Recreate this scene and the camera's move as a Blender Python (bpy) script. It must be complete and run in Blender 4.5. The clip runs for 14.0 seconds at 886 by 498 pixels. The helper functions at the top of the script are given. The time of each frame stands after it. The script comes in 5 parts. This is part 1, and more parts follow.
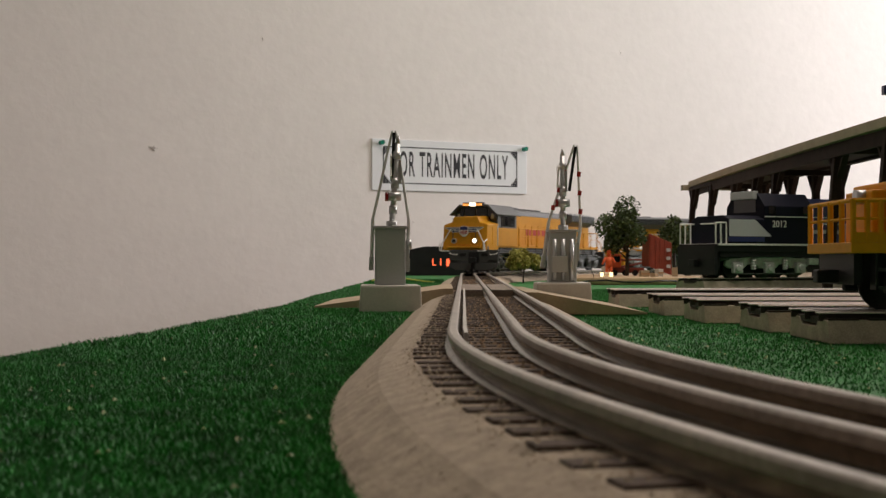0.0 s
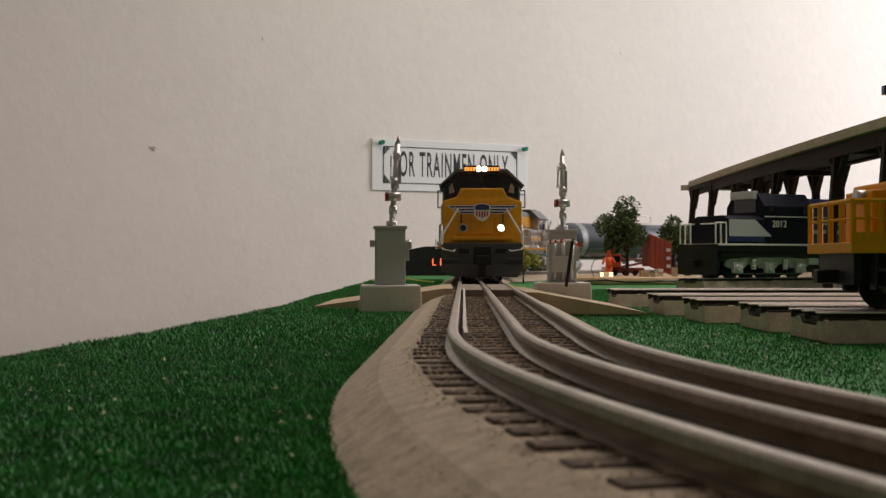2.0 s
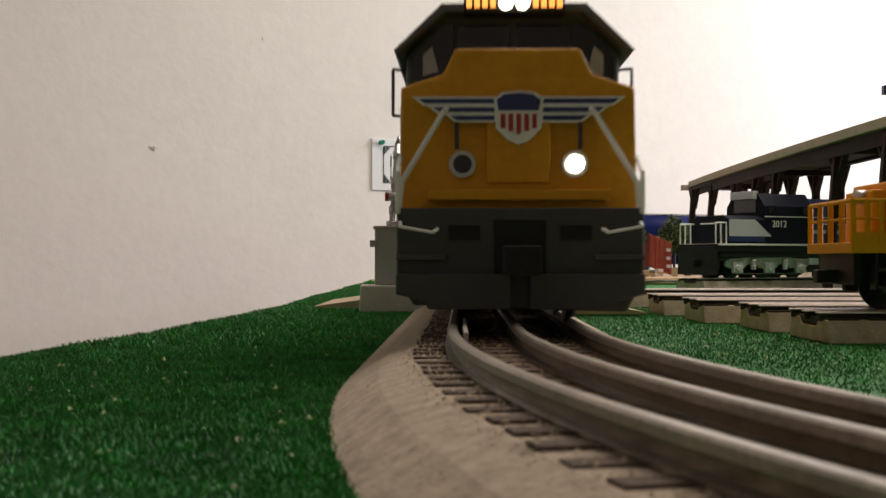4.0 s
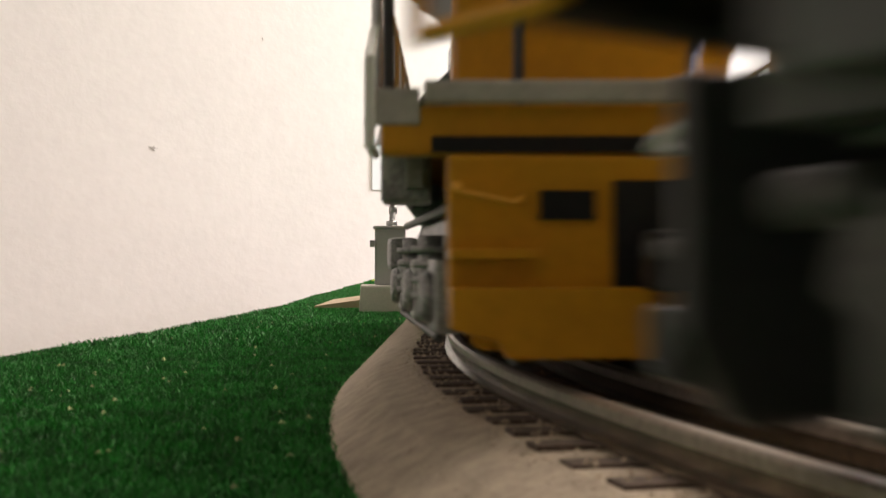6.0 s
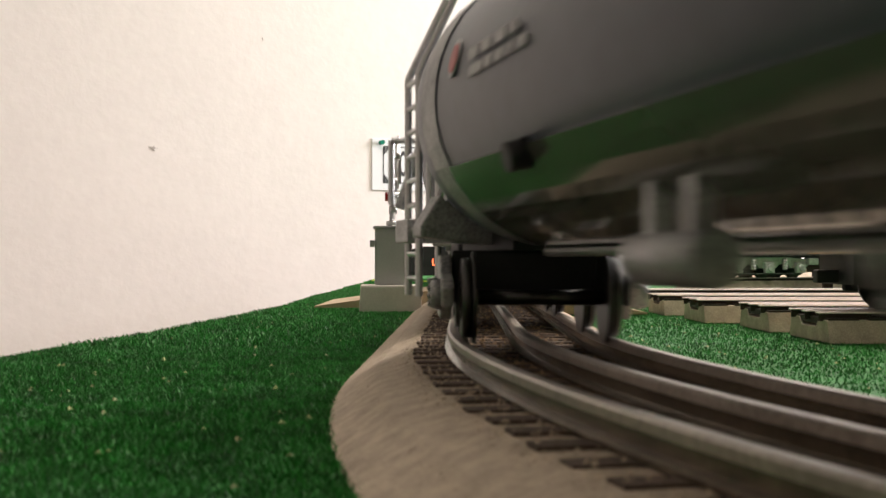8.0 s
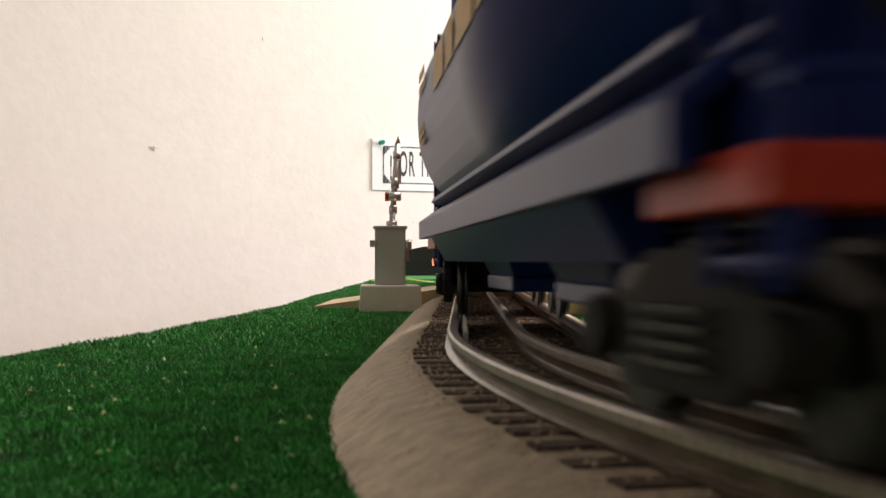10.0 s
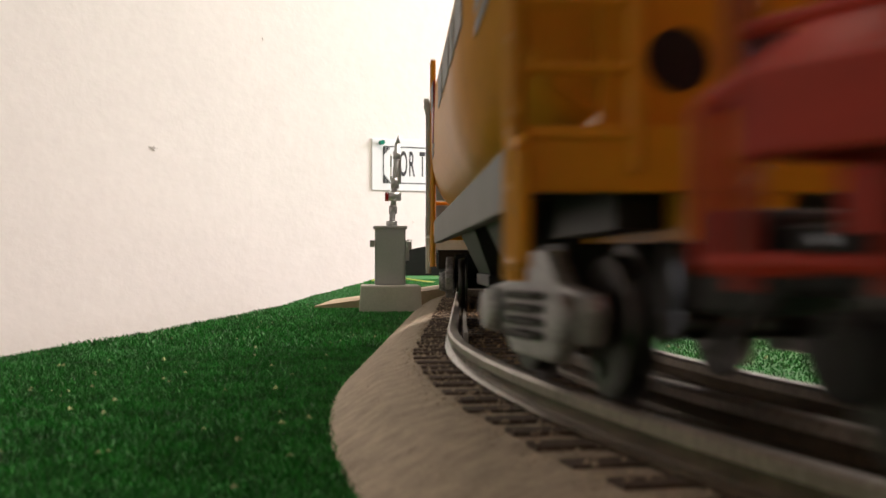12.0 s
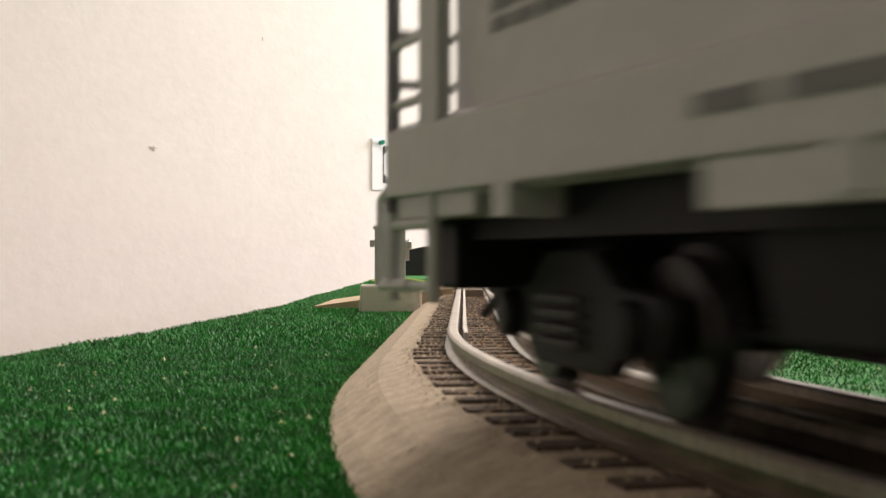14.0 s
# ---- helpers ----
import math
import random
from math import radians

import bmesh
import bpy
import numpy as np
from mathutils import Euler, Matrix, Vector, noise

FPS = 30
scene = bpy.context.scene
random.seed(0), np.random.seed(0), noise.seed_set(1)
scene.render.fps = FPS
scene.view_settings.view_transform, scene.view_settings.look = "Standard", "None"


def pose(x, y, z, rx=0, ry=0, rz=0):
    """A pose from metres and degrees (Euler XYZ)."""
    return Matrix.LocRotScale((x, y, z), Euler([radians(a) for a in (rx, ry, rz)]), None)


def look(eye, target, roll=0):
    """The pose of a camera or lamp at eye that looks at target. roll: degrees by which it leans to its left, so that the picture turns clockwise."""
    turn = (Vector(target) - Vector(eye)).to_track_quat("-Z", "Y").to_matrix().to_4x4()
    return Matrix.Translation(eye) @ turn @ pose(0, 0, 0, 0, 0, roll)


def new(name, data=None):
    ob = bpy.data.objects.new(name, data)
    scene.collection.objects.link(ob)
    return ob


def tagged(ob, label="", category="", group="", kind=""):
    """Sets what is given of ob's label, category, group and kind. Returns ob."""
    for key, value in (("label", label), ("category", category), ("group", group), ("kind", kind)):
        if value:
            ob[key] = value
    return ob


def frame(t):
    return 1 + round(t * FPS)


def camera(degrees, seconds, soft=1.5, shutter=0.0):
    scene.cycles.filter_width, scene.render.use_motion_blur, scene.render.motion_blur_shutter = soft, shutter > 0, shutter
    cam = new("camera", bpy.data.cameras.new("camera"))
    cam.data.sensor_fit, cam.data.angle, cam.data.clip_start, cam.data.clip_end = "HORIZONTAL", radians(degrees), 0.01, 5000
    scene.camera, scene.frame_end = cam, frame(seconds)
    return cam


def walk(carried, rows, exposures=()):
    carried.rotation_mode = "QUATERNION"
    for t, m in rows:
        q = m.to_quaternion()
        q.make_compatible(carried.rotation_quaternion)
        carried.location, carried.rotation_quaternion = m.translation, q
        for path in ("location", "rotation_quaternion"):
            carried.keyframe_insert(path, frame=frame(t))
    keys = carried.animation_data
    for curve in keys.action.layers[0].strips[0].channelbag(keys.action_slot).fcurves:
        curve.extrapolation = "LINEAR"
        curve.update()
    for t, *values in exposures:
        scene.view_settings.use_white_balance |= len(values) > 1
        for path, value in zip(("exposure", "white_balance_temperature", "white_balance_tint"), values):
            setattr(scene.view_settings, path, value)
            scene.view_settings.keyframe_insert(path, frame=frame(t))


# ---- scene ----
# A model railway at 1:48 on a grass-covered board. z = 0 is the top of the grass mat.
RT = 0.0140          # top of the rails
EYE = RT + 0.0163    # the lens
cam = camera(40.0, 14.0, soft=1.35, shutter=0.5)
cam.data.dof.use_dof, cam.data.dof.focus_distance, cam.data.dof.aperture_fstop = True, 0.66, 66.0
EYE_POSE = look((0, 0, EYE), (0, 1, EYE + 20 / 2154))
walk(cam, [(0, EYE_POSE), (14.0, EYE_POSE)],
     exposures=[(0, -0.39), (3.2, -0.39), (4.0, 0.05), (5.0, 0.74), (5.4, 0.80), (14.0, 0.80)])

# ---- light ----
world = bpy.data.worlds.new("room_air")
scene.world = world
world.use_nodes = True
world.node_tree.nodes["Background"].inputs[0].default_value = (0.9, 0.95, 1.0, 1)
world.node_tree.nodes["Background"].inputs[1].default_value = 0.1


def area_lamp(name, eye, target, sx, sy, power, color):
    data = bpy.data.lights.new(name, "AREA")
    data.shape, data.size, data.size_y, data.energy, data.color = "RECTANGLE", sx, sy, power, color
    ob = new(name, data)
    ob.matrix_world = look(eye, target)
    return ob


# No window or fixture is built: unseen lamps added at right-back and overhead.
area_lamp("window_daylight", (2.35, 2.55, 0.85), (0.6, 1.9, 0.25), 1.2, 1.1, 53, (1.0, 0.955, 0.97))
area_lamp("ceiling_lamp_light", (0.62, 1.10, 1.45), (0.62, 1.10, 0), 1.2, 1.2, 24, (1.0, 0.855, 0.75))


# ---- materials ----
def material(name, base, rough=0.6, metal=0.0, vary=0.15, scale=40.0, bump=0.0, bump_scale=300.0, second=None, spec=0.5, coat=0.0,
             glow=0.0, glow_color=None, island=0.0):
    m = bpy.data.materials.new(name)
    m.use_nodes = True
    nt = m.node_tree
    b = nt.nodes["Principled BSDF"]
    b.inputs["Roughness"].default_value, b.inputs["Metallic"].default_value = rough, metal
    b.inputs["Specular IOR Level"].default_value = spec
    b.inputs["Coat Weight"].default_value = coat
    b.inputs["Coat Roughness"].default_value = 0.08
    co = nt.nodes.new("ShaderNodeTexCoord")
    big = nt.nodes.new("ShaderNodeTexNoise")
    big.inputs["Scale"].default_value, big.inputs["Detail"].default_value = scale, 3
    fine = nt.nodes.new("ShaderNodeTexNoise")
    fine.inputs["Scale"].default_value, fine.inputs["Detail"].default_value = scale * 11, 4
    add = nt.nodes.new("ShaderNodeMath")
    add.operation = "MULTIPLY_ADD"
    add.inputs[1].default_value = 0.5
    half = nt.nodes.new("ShaderNodeMath")
    half.operation = "MULTIPLY"
    half.inputs[1].default_value = 0.5
    nt.links.new(co.outputs["Object"], big.inputs["Vector"])
    nt.links.new(co.outputs["Object"], fine.inputs["Vector"])
    nt.links.new(fine.outputs["Fac"], half.inputs[0])
    nt.links.new(big.outputs["Fac"], add.inputs[0])
    nt.links.new(half.outputs[0], add.inputs[2])
    ramp = nt.nodes.new("ShaderNodeValToRGB")
    lo = second if second else [max(0, c * (1 - vary)) for c in base]
    hi = base if second else [min(1, c * (1 + vary)) for c in base]
    ramp.color_ramp.elements[0].position, ramp.color_ramp.elements[1].position = 0.36, 0.64
    ramp.color_ramp.elements[0].color, ramp.color_ramp.elements[1].color = (*lo, 1), (*hi, 1)
    nt.links.new(add.outputs[0], ramp.inputs["Fac"])
    col = ramp.outputs["Color"]
    if island:
        geo = nt.nodes.new("ShaderNodeNewGeometry")
        hsv = nt.nodes.new("ShaderNodeHueSaturation")
        mr = nt.nodes.new("ShaderNodeMapRange")
        mr.inputs["To Min"].default_value, mr.inputs["To Max"].default_value = 1 - island, 1 + island
        nt.links.new(geo.outputs["Random Per Island"], mr.inputs["Value"])
        nt.links.new(mr.outputs[0], hsv.inputs["Value"])
        nt.links.new(col, hsv.inputs["Color"])
        col = hsv.outputs["Color"]
    nt.links.new(col, b.inputs["Base Color"])
    if bump:
        bn = nt.nodes.new("ShaderNodeTexNoise")
        bn.inputs["Scale"].default_value, bn.inputs["Detail"].default_value = bump_scale, 3
        bp = nt.nodes.new("ShaderNodeBump")
        bp.inputs["Strength"].default_value, bp.inputs["Distance"].default_value = min(1.0, bump), 0.15 / bump_scale
        nt.links.new(co.outputs["Object"], bn.inputs["Vector"])
        nt.links.new(bn.outputs["Fac"], bp.inputs["Height"])
        nt.links.new(bp.outputs[0], b.inputs["Normal"])
    if glow:
        b.inputs["Emission Color"].default_value = (*(glow_color or base), 1)
        b.inputs["Emission Strength"].default_value = glow
    return m


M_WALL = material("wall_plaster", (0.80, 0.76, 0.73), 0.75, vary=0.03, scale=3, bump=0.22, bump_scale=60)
# For the walls out of view; kept dark so they bounce less light.
M_ROOM = material("unseen_room_paint", (0.30, 0.27, 0.24), 0.8, vary=0.03, scale=3)
M_CEIL = material("ceiling_paint", (0.75, 0.75, 0.74), 0.8, vary=0.03, scale=3)
M_FLOOR = material("floor_carpet", (0.32, 0.24, 0.17), 0.9, vary=0.15, scale=8)
M_GRASS = material("grass_mat", (0.020, 0.165, 0.026), 0.8, vary=0.5, scale=60, bump=1.0, bump_scale=500)
M_BLADE = material("grass_fibre", (0.029, 0.215, 0.034), 0.5, vary=0.5, scale=70, island=0.5)
M_WOODEDGE = material("board_wood", (0.40, 0.24, 0.12), 0.6, vary=0.2, scale=20)
M_CORK = material("roadbed_sand", (0.40, 0.328, 0.250), 0.95, vary=0.26, scale=260, bump=1.0, bump_scale=480)
M_BALLAST = material("ballast", (0.175, 0.118, 0.072), 0.9, vary=0.6, scale=200, bump=1.0, bump_scale=900)
M_TIE = material("tie_brown", (0.082, 0.056, 0.040), 0.85, vary=0.4, scale=160, bump=0.5, bump_scale=700)
M_RAIL = material("rail_steel", (0.37, 0.325, 0.28), 0.38, 0.75, vary=0.25, scale=60)
M_RAILSIDE = material("rail_rust", (0.20, 0.165, 0.125), 0.26, 0.75, vary=0.4, scale=90)
M_ROADTAN = material("road_tan", (0.40, 0.31, 0.20), 0.7, vary=0.10, scale=60)
M_CONC = material("concrete_grey", (0.56, 0.53, 0.48), 0.75, vary=0.08, scale=80, bump=0.3, bump_scale=800)
M_GATEGREY = material("gate_grey", (0.46, 0.47, 0.46), 0.5, vary=0.05, scale=80)
M_SILVER = material("silver_paint", (0.55, 0.55, 0.55), 0.30, 0.8, vary=0.12, scale=90)
M_WHITE = material("white_plastic", (0.78, 0.77, 0.74), 0.45, vary=0.05, scale=60)
M_BLACK = material("black_plastic", (0.014, 0.014, 0.015), 0.5, vary=0.3, scale=60, spec=0.25)
M_DARK = material("dark_metal", (0.045, 0.045, 0.048), 0.5, 0.2, vary=0.35, scale=90)
M_RED = material("red_plastic", (0.45, 0.03, 0.025), 0.4, vary=0.1, scale=60)
M_YELLOW = material("armour_yellow", (0.60, 0.275, 0.012), 0.45, vary=0.10, scale=40, spec=0.28)
M_LOCOGREY = material("harbour_grey", (0.10, 0.105, 0.108), 0.45, vary=0.12, scale=50)
M_PILOT = material("pilot_grey", (0.045, 0.046, 0.047), 0.5, vary=0.15, scale=50)
M_TRUCK_DARK = material("truck_dark", (0.090, 0.090, 0.088), 0.5, 0.2, vary=0.35, scale=120)
M_TRUCK_SILVER = material("truck_silver", (0.33, 0.33, 0.335), 0.42, 0.4, vary=0.45, scale=120)
M_WHEEL = material("wheel_steel", (0.06, 0.058, 0.056), 0.35, 0.9, vary=0.3, scale=120)
M_GLASS = material("dark_glass", (0.012, 0.013, 0.015), 0.08, vary=0.1, scale=30, coat=0.5)
M_LAMP = material("lit_headlight", (1.0, 0.93, 0.75), 0.3, glow=9.0, glow_color=(1.0, 0.88, 0.62))
M_NUMBER = material("lit_number_board", (1.0, 0.55, 0.2), 0.3, glow=1.6, glow_color=(1.0, 0.36, 0.07))
M_NAVY = material("navy_paint", (0.016, 0.028, 0.125), 0.35, vary=0.1, scale=40, coat=0.3)
M_CARBLUE = material("hopper_blue", (0.007, 0.016, 0.112), 0.38, vary=0.15, scale=30, spec=0.14)
M_CARRED = material("hopper_red", (0.40, 0.030, 0.016), 0.44, vary=0.14, scale=30, spec=0.26)
M_CARYEL = material("hopper_yellow", (0.62, 0.27, 0.012), 0.45, vary=0.08, scale=30, spec=0.3)
M_CARGREY = material("hopper_grey", (0.50, 0.495, 0.49), 0.42, vary=0.07, scale=30, coat=0.1)
M_TANK = material("tank_grey_blue", (0.055, 0.063, 0.083), 0.36, vary=0.18, scale=25, spec=0.35)
# Colour of the tank's jacket; also stands for shade on the grey hopper's bays.
M_BELLY_BAY = material("belly_and_bay_shade", (0.075, 0.078, 0.066), 0.14, vary=0.15, scale=25, coat=0.4)
M_SIGN = material("sign_white", (0.80, 0.82, 0.84), 0.28, vary=0.02, scale=10)
M_INK = material("sign_ink", (0.03, 0.03, 0.035), 0.5, vary=0.1, scale=60)
M_GREENPIN = material("pin_green", (0.01, 0.20, 0.13), 0.3, vary=0.05, scale=60)
M_ROOFTAN = material("roof_tan", (0.40, 0.33, 0.24), 0.75, vary=0.12, scale=60)
M_POST = material("post_brown", (0.032, 0.017, 0.013), 0.7, vary=0.3, scale=90, spec=0.15)
M_LEAF = material("foliage", (0.055, 0.085, 0.022), 0.7, vary=0.4, scale=120, island=0.45)
M_LEAFY = material("foliage_yellow", (0.34, 0.33, 0.07), 0.7, vary=0.25, scale=120, island=0.3)
M_BARK = material("bark", (0.05, 0.033, 0.022), 0.8, vary=0.3, scale=120)


# ---- mesh helpers ----
def box(bm, x0, x1, y0, y1, z0, z1, taper=0.0):
    t = taper
    v = [bm.verts.new(p) for p in ((x0, y0, z0), (x1, y0, z0), (x1, y1, z0), (x0, y1, z0),
                                   (x0 + t, y0 + t, z1), (x1 - t, y0 + t, z1), (x1 - t, y1 - t, z1), (x0 + t, y1 - t, z1))]
    for f in ((3, 2, 1, 0), (4, 5, 6, 7), (0, 1, 5, 4), (1, 2, 6, 5), (2, 3, 7, 6), (3, 0, 4, 7)):
        bm.faces.new([v[i] for i in f])
    return v


def prism(bm, outline, y0, y1, axis="y"):
    """A closed outline (a, b) drawn out along an axis: y takes (x, z), x takes (y, z), z takes (x, y)."""
    def at(a, b, c):
        return {"y": (a, c, b), "x": (c, a, b), "z": (a, b, c)}[axis]
    lo = [bm.verts.new(at(a, b, y0)) for a, b in outline]
    hi = [bm.verts.new(at(a, b, y1)) for a, b in outline]
    n = len(outline)
    bm.faces.new(lo)
    bm.faces.new(list(reversed(hi)))
    for i in range(n):
        bm.faces.new((lo[(i + 1) % n], lo[i], hi[i], hi[(i + 1) % n]))


def rod(bm, p, q, r, r2=None, n=8):
    p, q = Vector(p), Vector(q)
    r2 = r if r2 is None else r2
    turn = (q - p).to_track_quat("Z", "Y").to_matrix()
    a, b = [], []
    for i in range(n):
        c = Vector((math.cos(2 * math.pi * i / n), math.sin(2 * math.pi * i / n), 0))
        a.append(bm.verts.new(p + turn @ (c * r)))
        b.append(bm.verts.new(q + turn @ (c * r2)))
    bm.faces.new(list(reversed(a)))
    bm.faces.new(b)
    for i in range(n):
        f = bm.faces.new((a[i], a[(i + 1) % n], b[(i + 1) % n], b[i]))
        f.smooth = n > 8


def bent(bm, pts, r, n=6):
    for p, q in zip(pts, pts[1:]):
        rod(bm, p, q, r, n=n)


def part(name, bm, mat, parent=None, label="", bevel=0.0, smooth=False):
    bmesh.ops.recalc_face_normals(bm, faces=bm.faces)
    if bevel:
        bmesh.ops.bevel(bm, geom=[e for e in bm.edges if e.calc_face_angle(0) > 0.5], offset=bevel, segments=2, profile=0.6, affect="EDGES", clamp_overlap=True)
    me = bpy.data.meshes.new(name)
    if smooth:
        for f in bm.faces:
            f.smooth = True
    bm.to_mesh(me)
    bm.free()
    me.materials.append(mat)
    ob = new(name, me)
    if parent:
        ob.parent = parent
    if label:
        ob["label"] = label
    return ob


def thing(name, label, category, m=None, group="", kind=""):
    ob = tagged(new(name), label, category, group, kind)
    ob.empty_display_size = 0.02
    if m is not None:
        ob.matrix_world = m
    return ob


def boxes(*rows, taper=0.0):
    bm = bmesh.new()
    for r in rows:
        box(bm, *r, taper=taper)
    return bm


def words(name, text, size, m, mat, parent, squeeze=1.0, depth=0.0002, spread=1.0, bold=0.0):
    """Lettering as a mesh, centred, in the xz plane of m, read from -y."""
    cu = bpy.data.curves.new(name, "FONT")
    cu.body, cu.size, cu.extrude, cu.align_x, cu.align_y = text, size, depth, "CENTER", "CENTER"
    cu.space_character, cu.offset = spread, bold
    tmp = bpy.data.objects.new(name, cu)
    scene.collection.objects.link(tmp)
    me = bpy.data.meshes.new_from_object(tmp.evaluated_get(bpy.context.evaluated_depsgraph_get()))
    bpy.data.objects.remove(tmp)
    me.transform(m @ pose(0, 0, 0, 90) @ Matrix.Diagonal((squeeze, 1, 1, 1)))
    me.materials.clear()
    me.materials.append(mat)
    ob = new(name, me)
    ob.parent = parent
    return ob


# ---- the line of the track ----
# From the far curve down the straight towards the lens, then round the near curve.
R = 0.668
A = 0.017
DOWN = Vector((-A, -1)).normalized()
INWARD = Vector((1, -A)).normalized()
P_NEAR = Vector((0.0186, 0.3020))
STRAIGHT = 1.23
P_FAR = P_NEAR - DOWN * STRAIGHT
C_NEAR, C_FAR = P_NEAR + INWARD * R, P_FAR + INWARD * R
HALF = math.pi * R
LOOP = 2 * (STRAIGHT + HALF)


def line(u):
    """Place and heading at u metres past the start of the near curve, round the oval."""
    u = u % LOOP
    if u > HALF + STRAIGHT + HALF:
        return P_NEAR + DOWN * (u - LOOP), DOWN.copy()
    if u > HALF + STRAIGHT:
        a, c = math.pi + (u - HALF - STRAIGHT) / R, C_FAR
    elif u > HALF:
        return C_NEAR + INWARD * R - DOWN * (u - HALF), -DOWN
    else:
        a, c = u / R, C_NEAR
    return c + R * (DOWN * math.sin(a) - INWARD * math.cos(a)), DOWN * math.cos(a) + INWARD * math.sin(a)


def sweep(bm, outline, u0, u1, step=0.02):
    """An outline (side, height) drawn along the track; side > 0 is towards the middle of the oval."""
    n = max(2, int((u1 - u0) / step))
    rings = []
    for i in range(n + 1):
        p, d = line(u0 + (u1 - u0) * i / n)
        s = Vector((-d.y, d.x))
        rings.append([bm.verts.new((p.x + s.x * a, p.y + s.y * a, z)) for a, z in outline])
    k = len(outline)
    for a, b in zip(rings, rings[1:]):
        for j in range(k):
            bm.faces.new((a[j], a[(j + 1) % k], b[(j + 1) % k], b[j]))
    bm.faces.new(rings[0])
    bm.faces.new(list(reversed(rings[-1])))


# ---- room ----
WALL_P, WALL_D = Vector((-0.153, 2.60)), Vector((0.8985, 0.439)).normalized()
WALL_N = Vector((WALL_D.y, -WALL_D.x))     # out of the wall, into the room
FLOOR_Z, CEIL_Z = -0.90, 1.55


def room_point(a, b):
    q = WALL_P + WALL_D * a + WALL_N * b
    return (q.x, q.y)


def wall(name, a0, a1, b0, b1, mat, z0=FLOOR_Z, z1=CEIL_Z):
    bm = bmesh.new()
    prism(bm, [room_point(a0, b0), room_point(a1, b0), room_point(a1, b1), room_point(a0, b1)], z0, z1, "z")
    return tagged(part(name, bm, mat), kind="structure")


tagged(wall("wall_back", -1.6, 3.0, -0.1, 0, M_WALL), "off-white textured plaster wall behind the layout", "wall")
# Unseen walls, floor and ceiling, added to close the room.
tagged(wall("wall_left", -1.7, -1.6, -0.1, 4.3, M_ROOM), "unseen room wall beside the layout, kept dark to cut bounced light", "wall")
tagged(wall("wall_right", 3.0, 3.1, -0.1, 4.3, M_ROOM), "unseen room wall beside the layout, kept dark to cut bounced light", "wall")
tagged(wall("wall_front", -1.6, 3.0, 4.2, 4.3, M_ROOM), "unseen room wall behind the lens, kept dark to cut bounced light", "wall")
tagged(wall("floor", -1.6, 3.0, 0, 4.2, M_FLOOR, FLOOR_Z - 0.05, FLOOR_Z), "brown carpeted floor", "floor")
tagged(wall("ceiling", -1.7, 3.1, -0.1, 4.3, M_CEIL, CEIL_Z, CEIL_Z + 0.05), "plain white ceiling", "ceiling")

# ---- the board with its grass mat ----
def edge_x(y):
    """The wavering edge of the grass mat."""
    return -0.105 - 0.034 * math.exp(-((y - 0.30) / 0.25) ** 2) + 0.0015 * math.sin(y * 17) + 0.001 * math.sin(y * 41)


bm = bmesh.new()
left = [(edge_x(y), y) for y in np.arange(-0.55, 2.46, 0.03)]
prism(bm, left + [(1.62, 2.46), (1.62, -0.55)], -0.012, 0.0, "z")
tagged(part("ground", bm, M_GRASS), "green grass-fibre mat covering the layout board", "grass mat", kind="structure")
bm = boxes((-0.10, 1.60, -0.54, 2.44, -0.03, -0.0125), (-0.08, 0.0, -0.5, -0.42, FLOOR_Z, -0.03), (1.5, 1.58, -0.5, -0.42, FLOOR_Z, -0.03),
           (-0.08, 0.0, 2.34, 2.42, FLOOR_Z, -0.03), (1.5, 1.58, 2.34, 2.42, FLOOR_Z, -0.03))
tagged(part("layout_table", bm, M_WOODEDGE), "wooden table board carrying the model railway", "table")


def grass(name, seed, count, x0, x1, y0, y1, size, keep):
    rng = random.Random(seed)
    verts, faces = [], []
    while len(faces) < count:
        x, y = rng.uniform(x0, x1), rng.uniform(y0, y1)
        if not keep(x, y):
            continue
        h, w, a = size * rng.uniform(0.5, 1.3), size * rng.uniform(0.22, 0.4), rng.uniform(0, 6.283)
        dx, dy, lx, ly = math.cos(a) * w, math.sin(a) * w, rng.uniform(-1, 1) * h, rng.uniform(-1, 1) * h
        k = len(verts)
        verts += [(x - dx, y - dy, -0.0005), (x + dx, y + dy, -0.0005), (x + lx + dx * .3, y + ly + dy * .3, h)]
        faces.append((k, k + 1, k + 2))
    me = bpy.data.meshes.new(name)
    me.from_pydata(verts, [], faces)
    me.materials.append(M_BLADE)
    return tagged(new(name, me), "short green grass fibres standing on the mat", "grass", kind="stuff")


def off_track(x, y, half=0.043):
    if P_NEAR.y <= y <= P_NEAR.y + STRAIGHT:
        c = P_NEAR.x + A * (y - P_NEAR.y)
        return abs(x - c) > half and x < c + 2 * R - half
    c = C_NEAR if y < P_NEAR.y else C_FAR
    return abs(math.hypot(x - c.x, y - c.y) - R) > half


grass("grass", 1, 130000, -0.15, 0.05, 0.055, 0.42, 0.0011, lambda x, y: x > edge_x(y) and off_track(x, y, 0.0415) and abs(x) < 0.40 * y + 0.02)
grass("grass", 2, 110000, -0.145, 0.0, 0.42, 1.9, 0.0017, lambda x, y: x > edge_x(y) - 0.001 and off_track(x, y, 0.0415))
grass("grass", 3, 150000, 0.05, 0.42, 0.15, 1.25, 0.0011, lambda x, y: off_track(x, y) and x < 0.42 * y + 0.02)

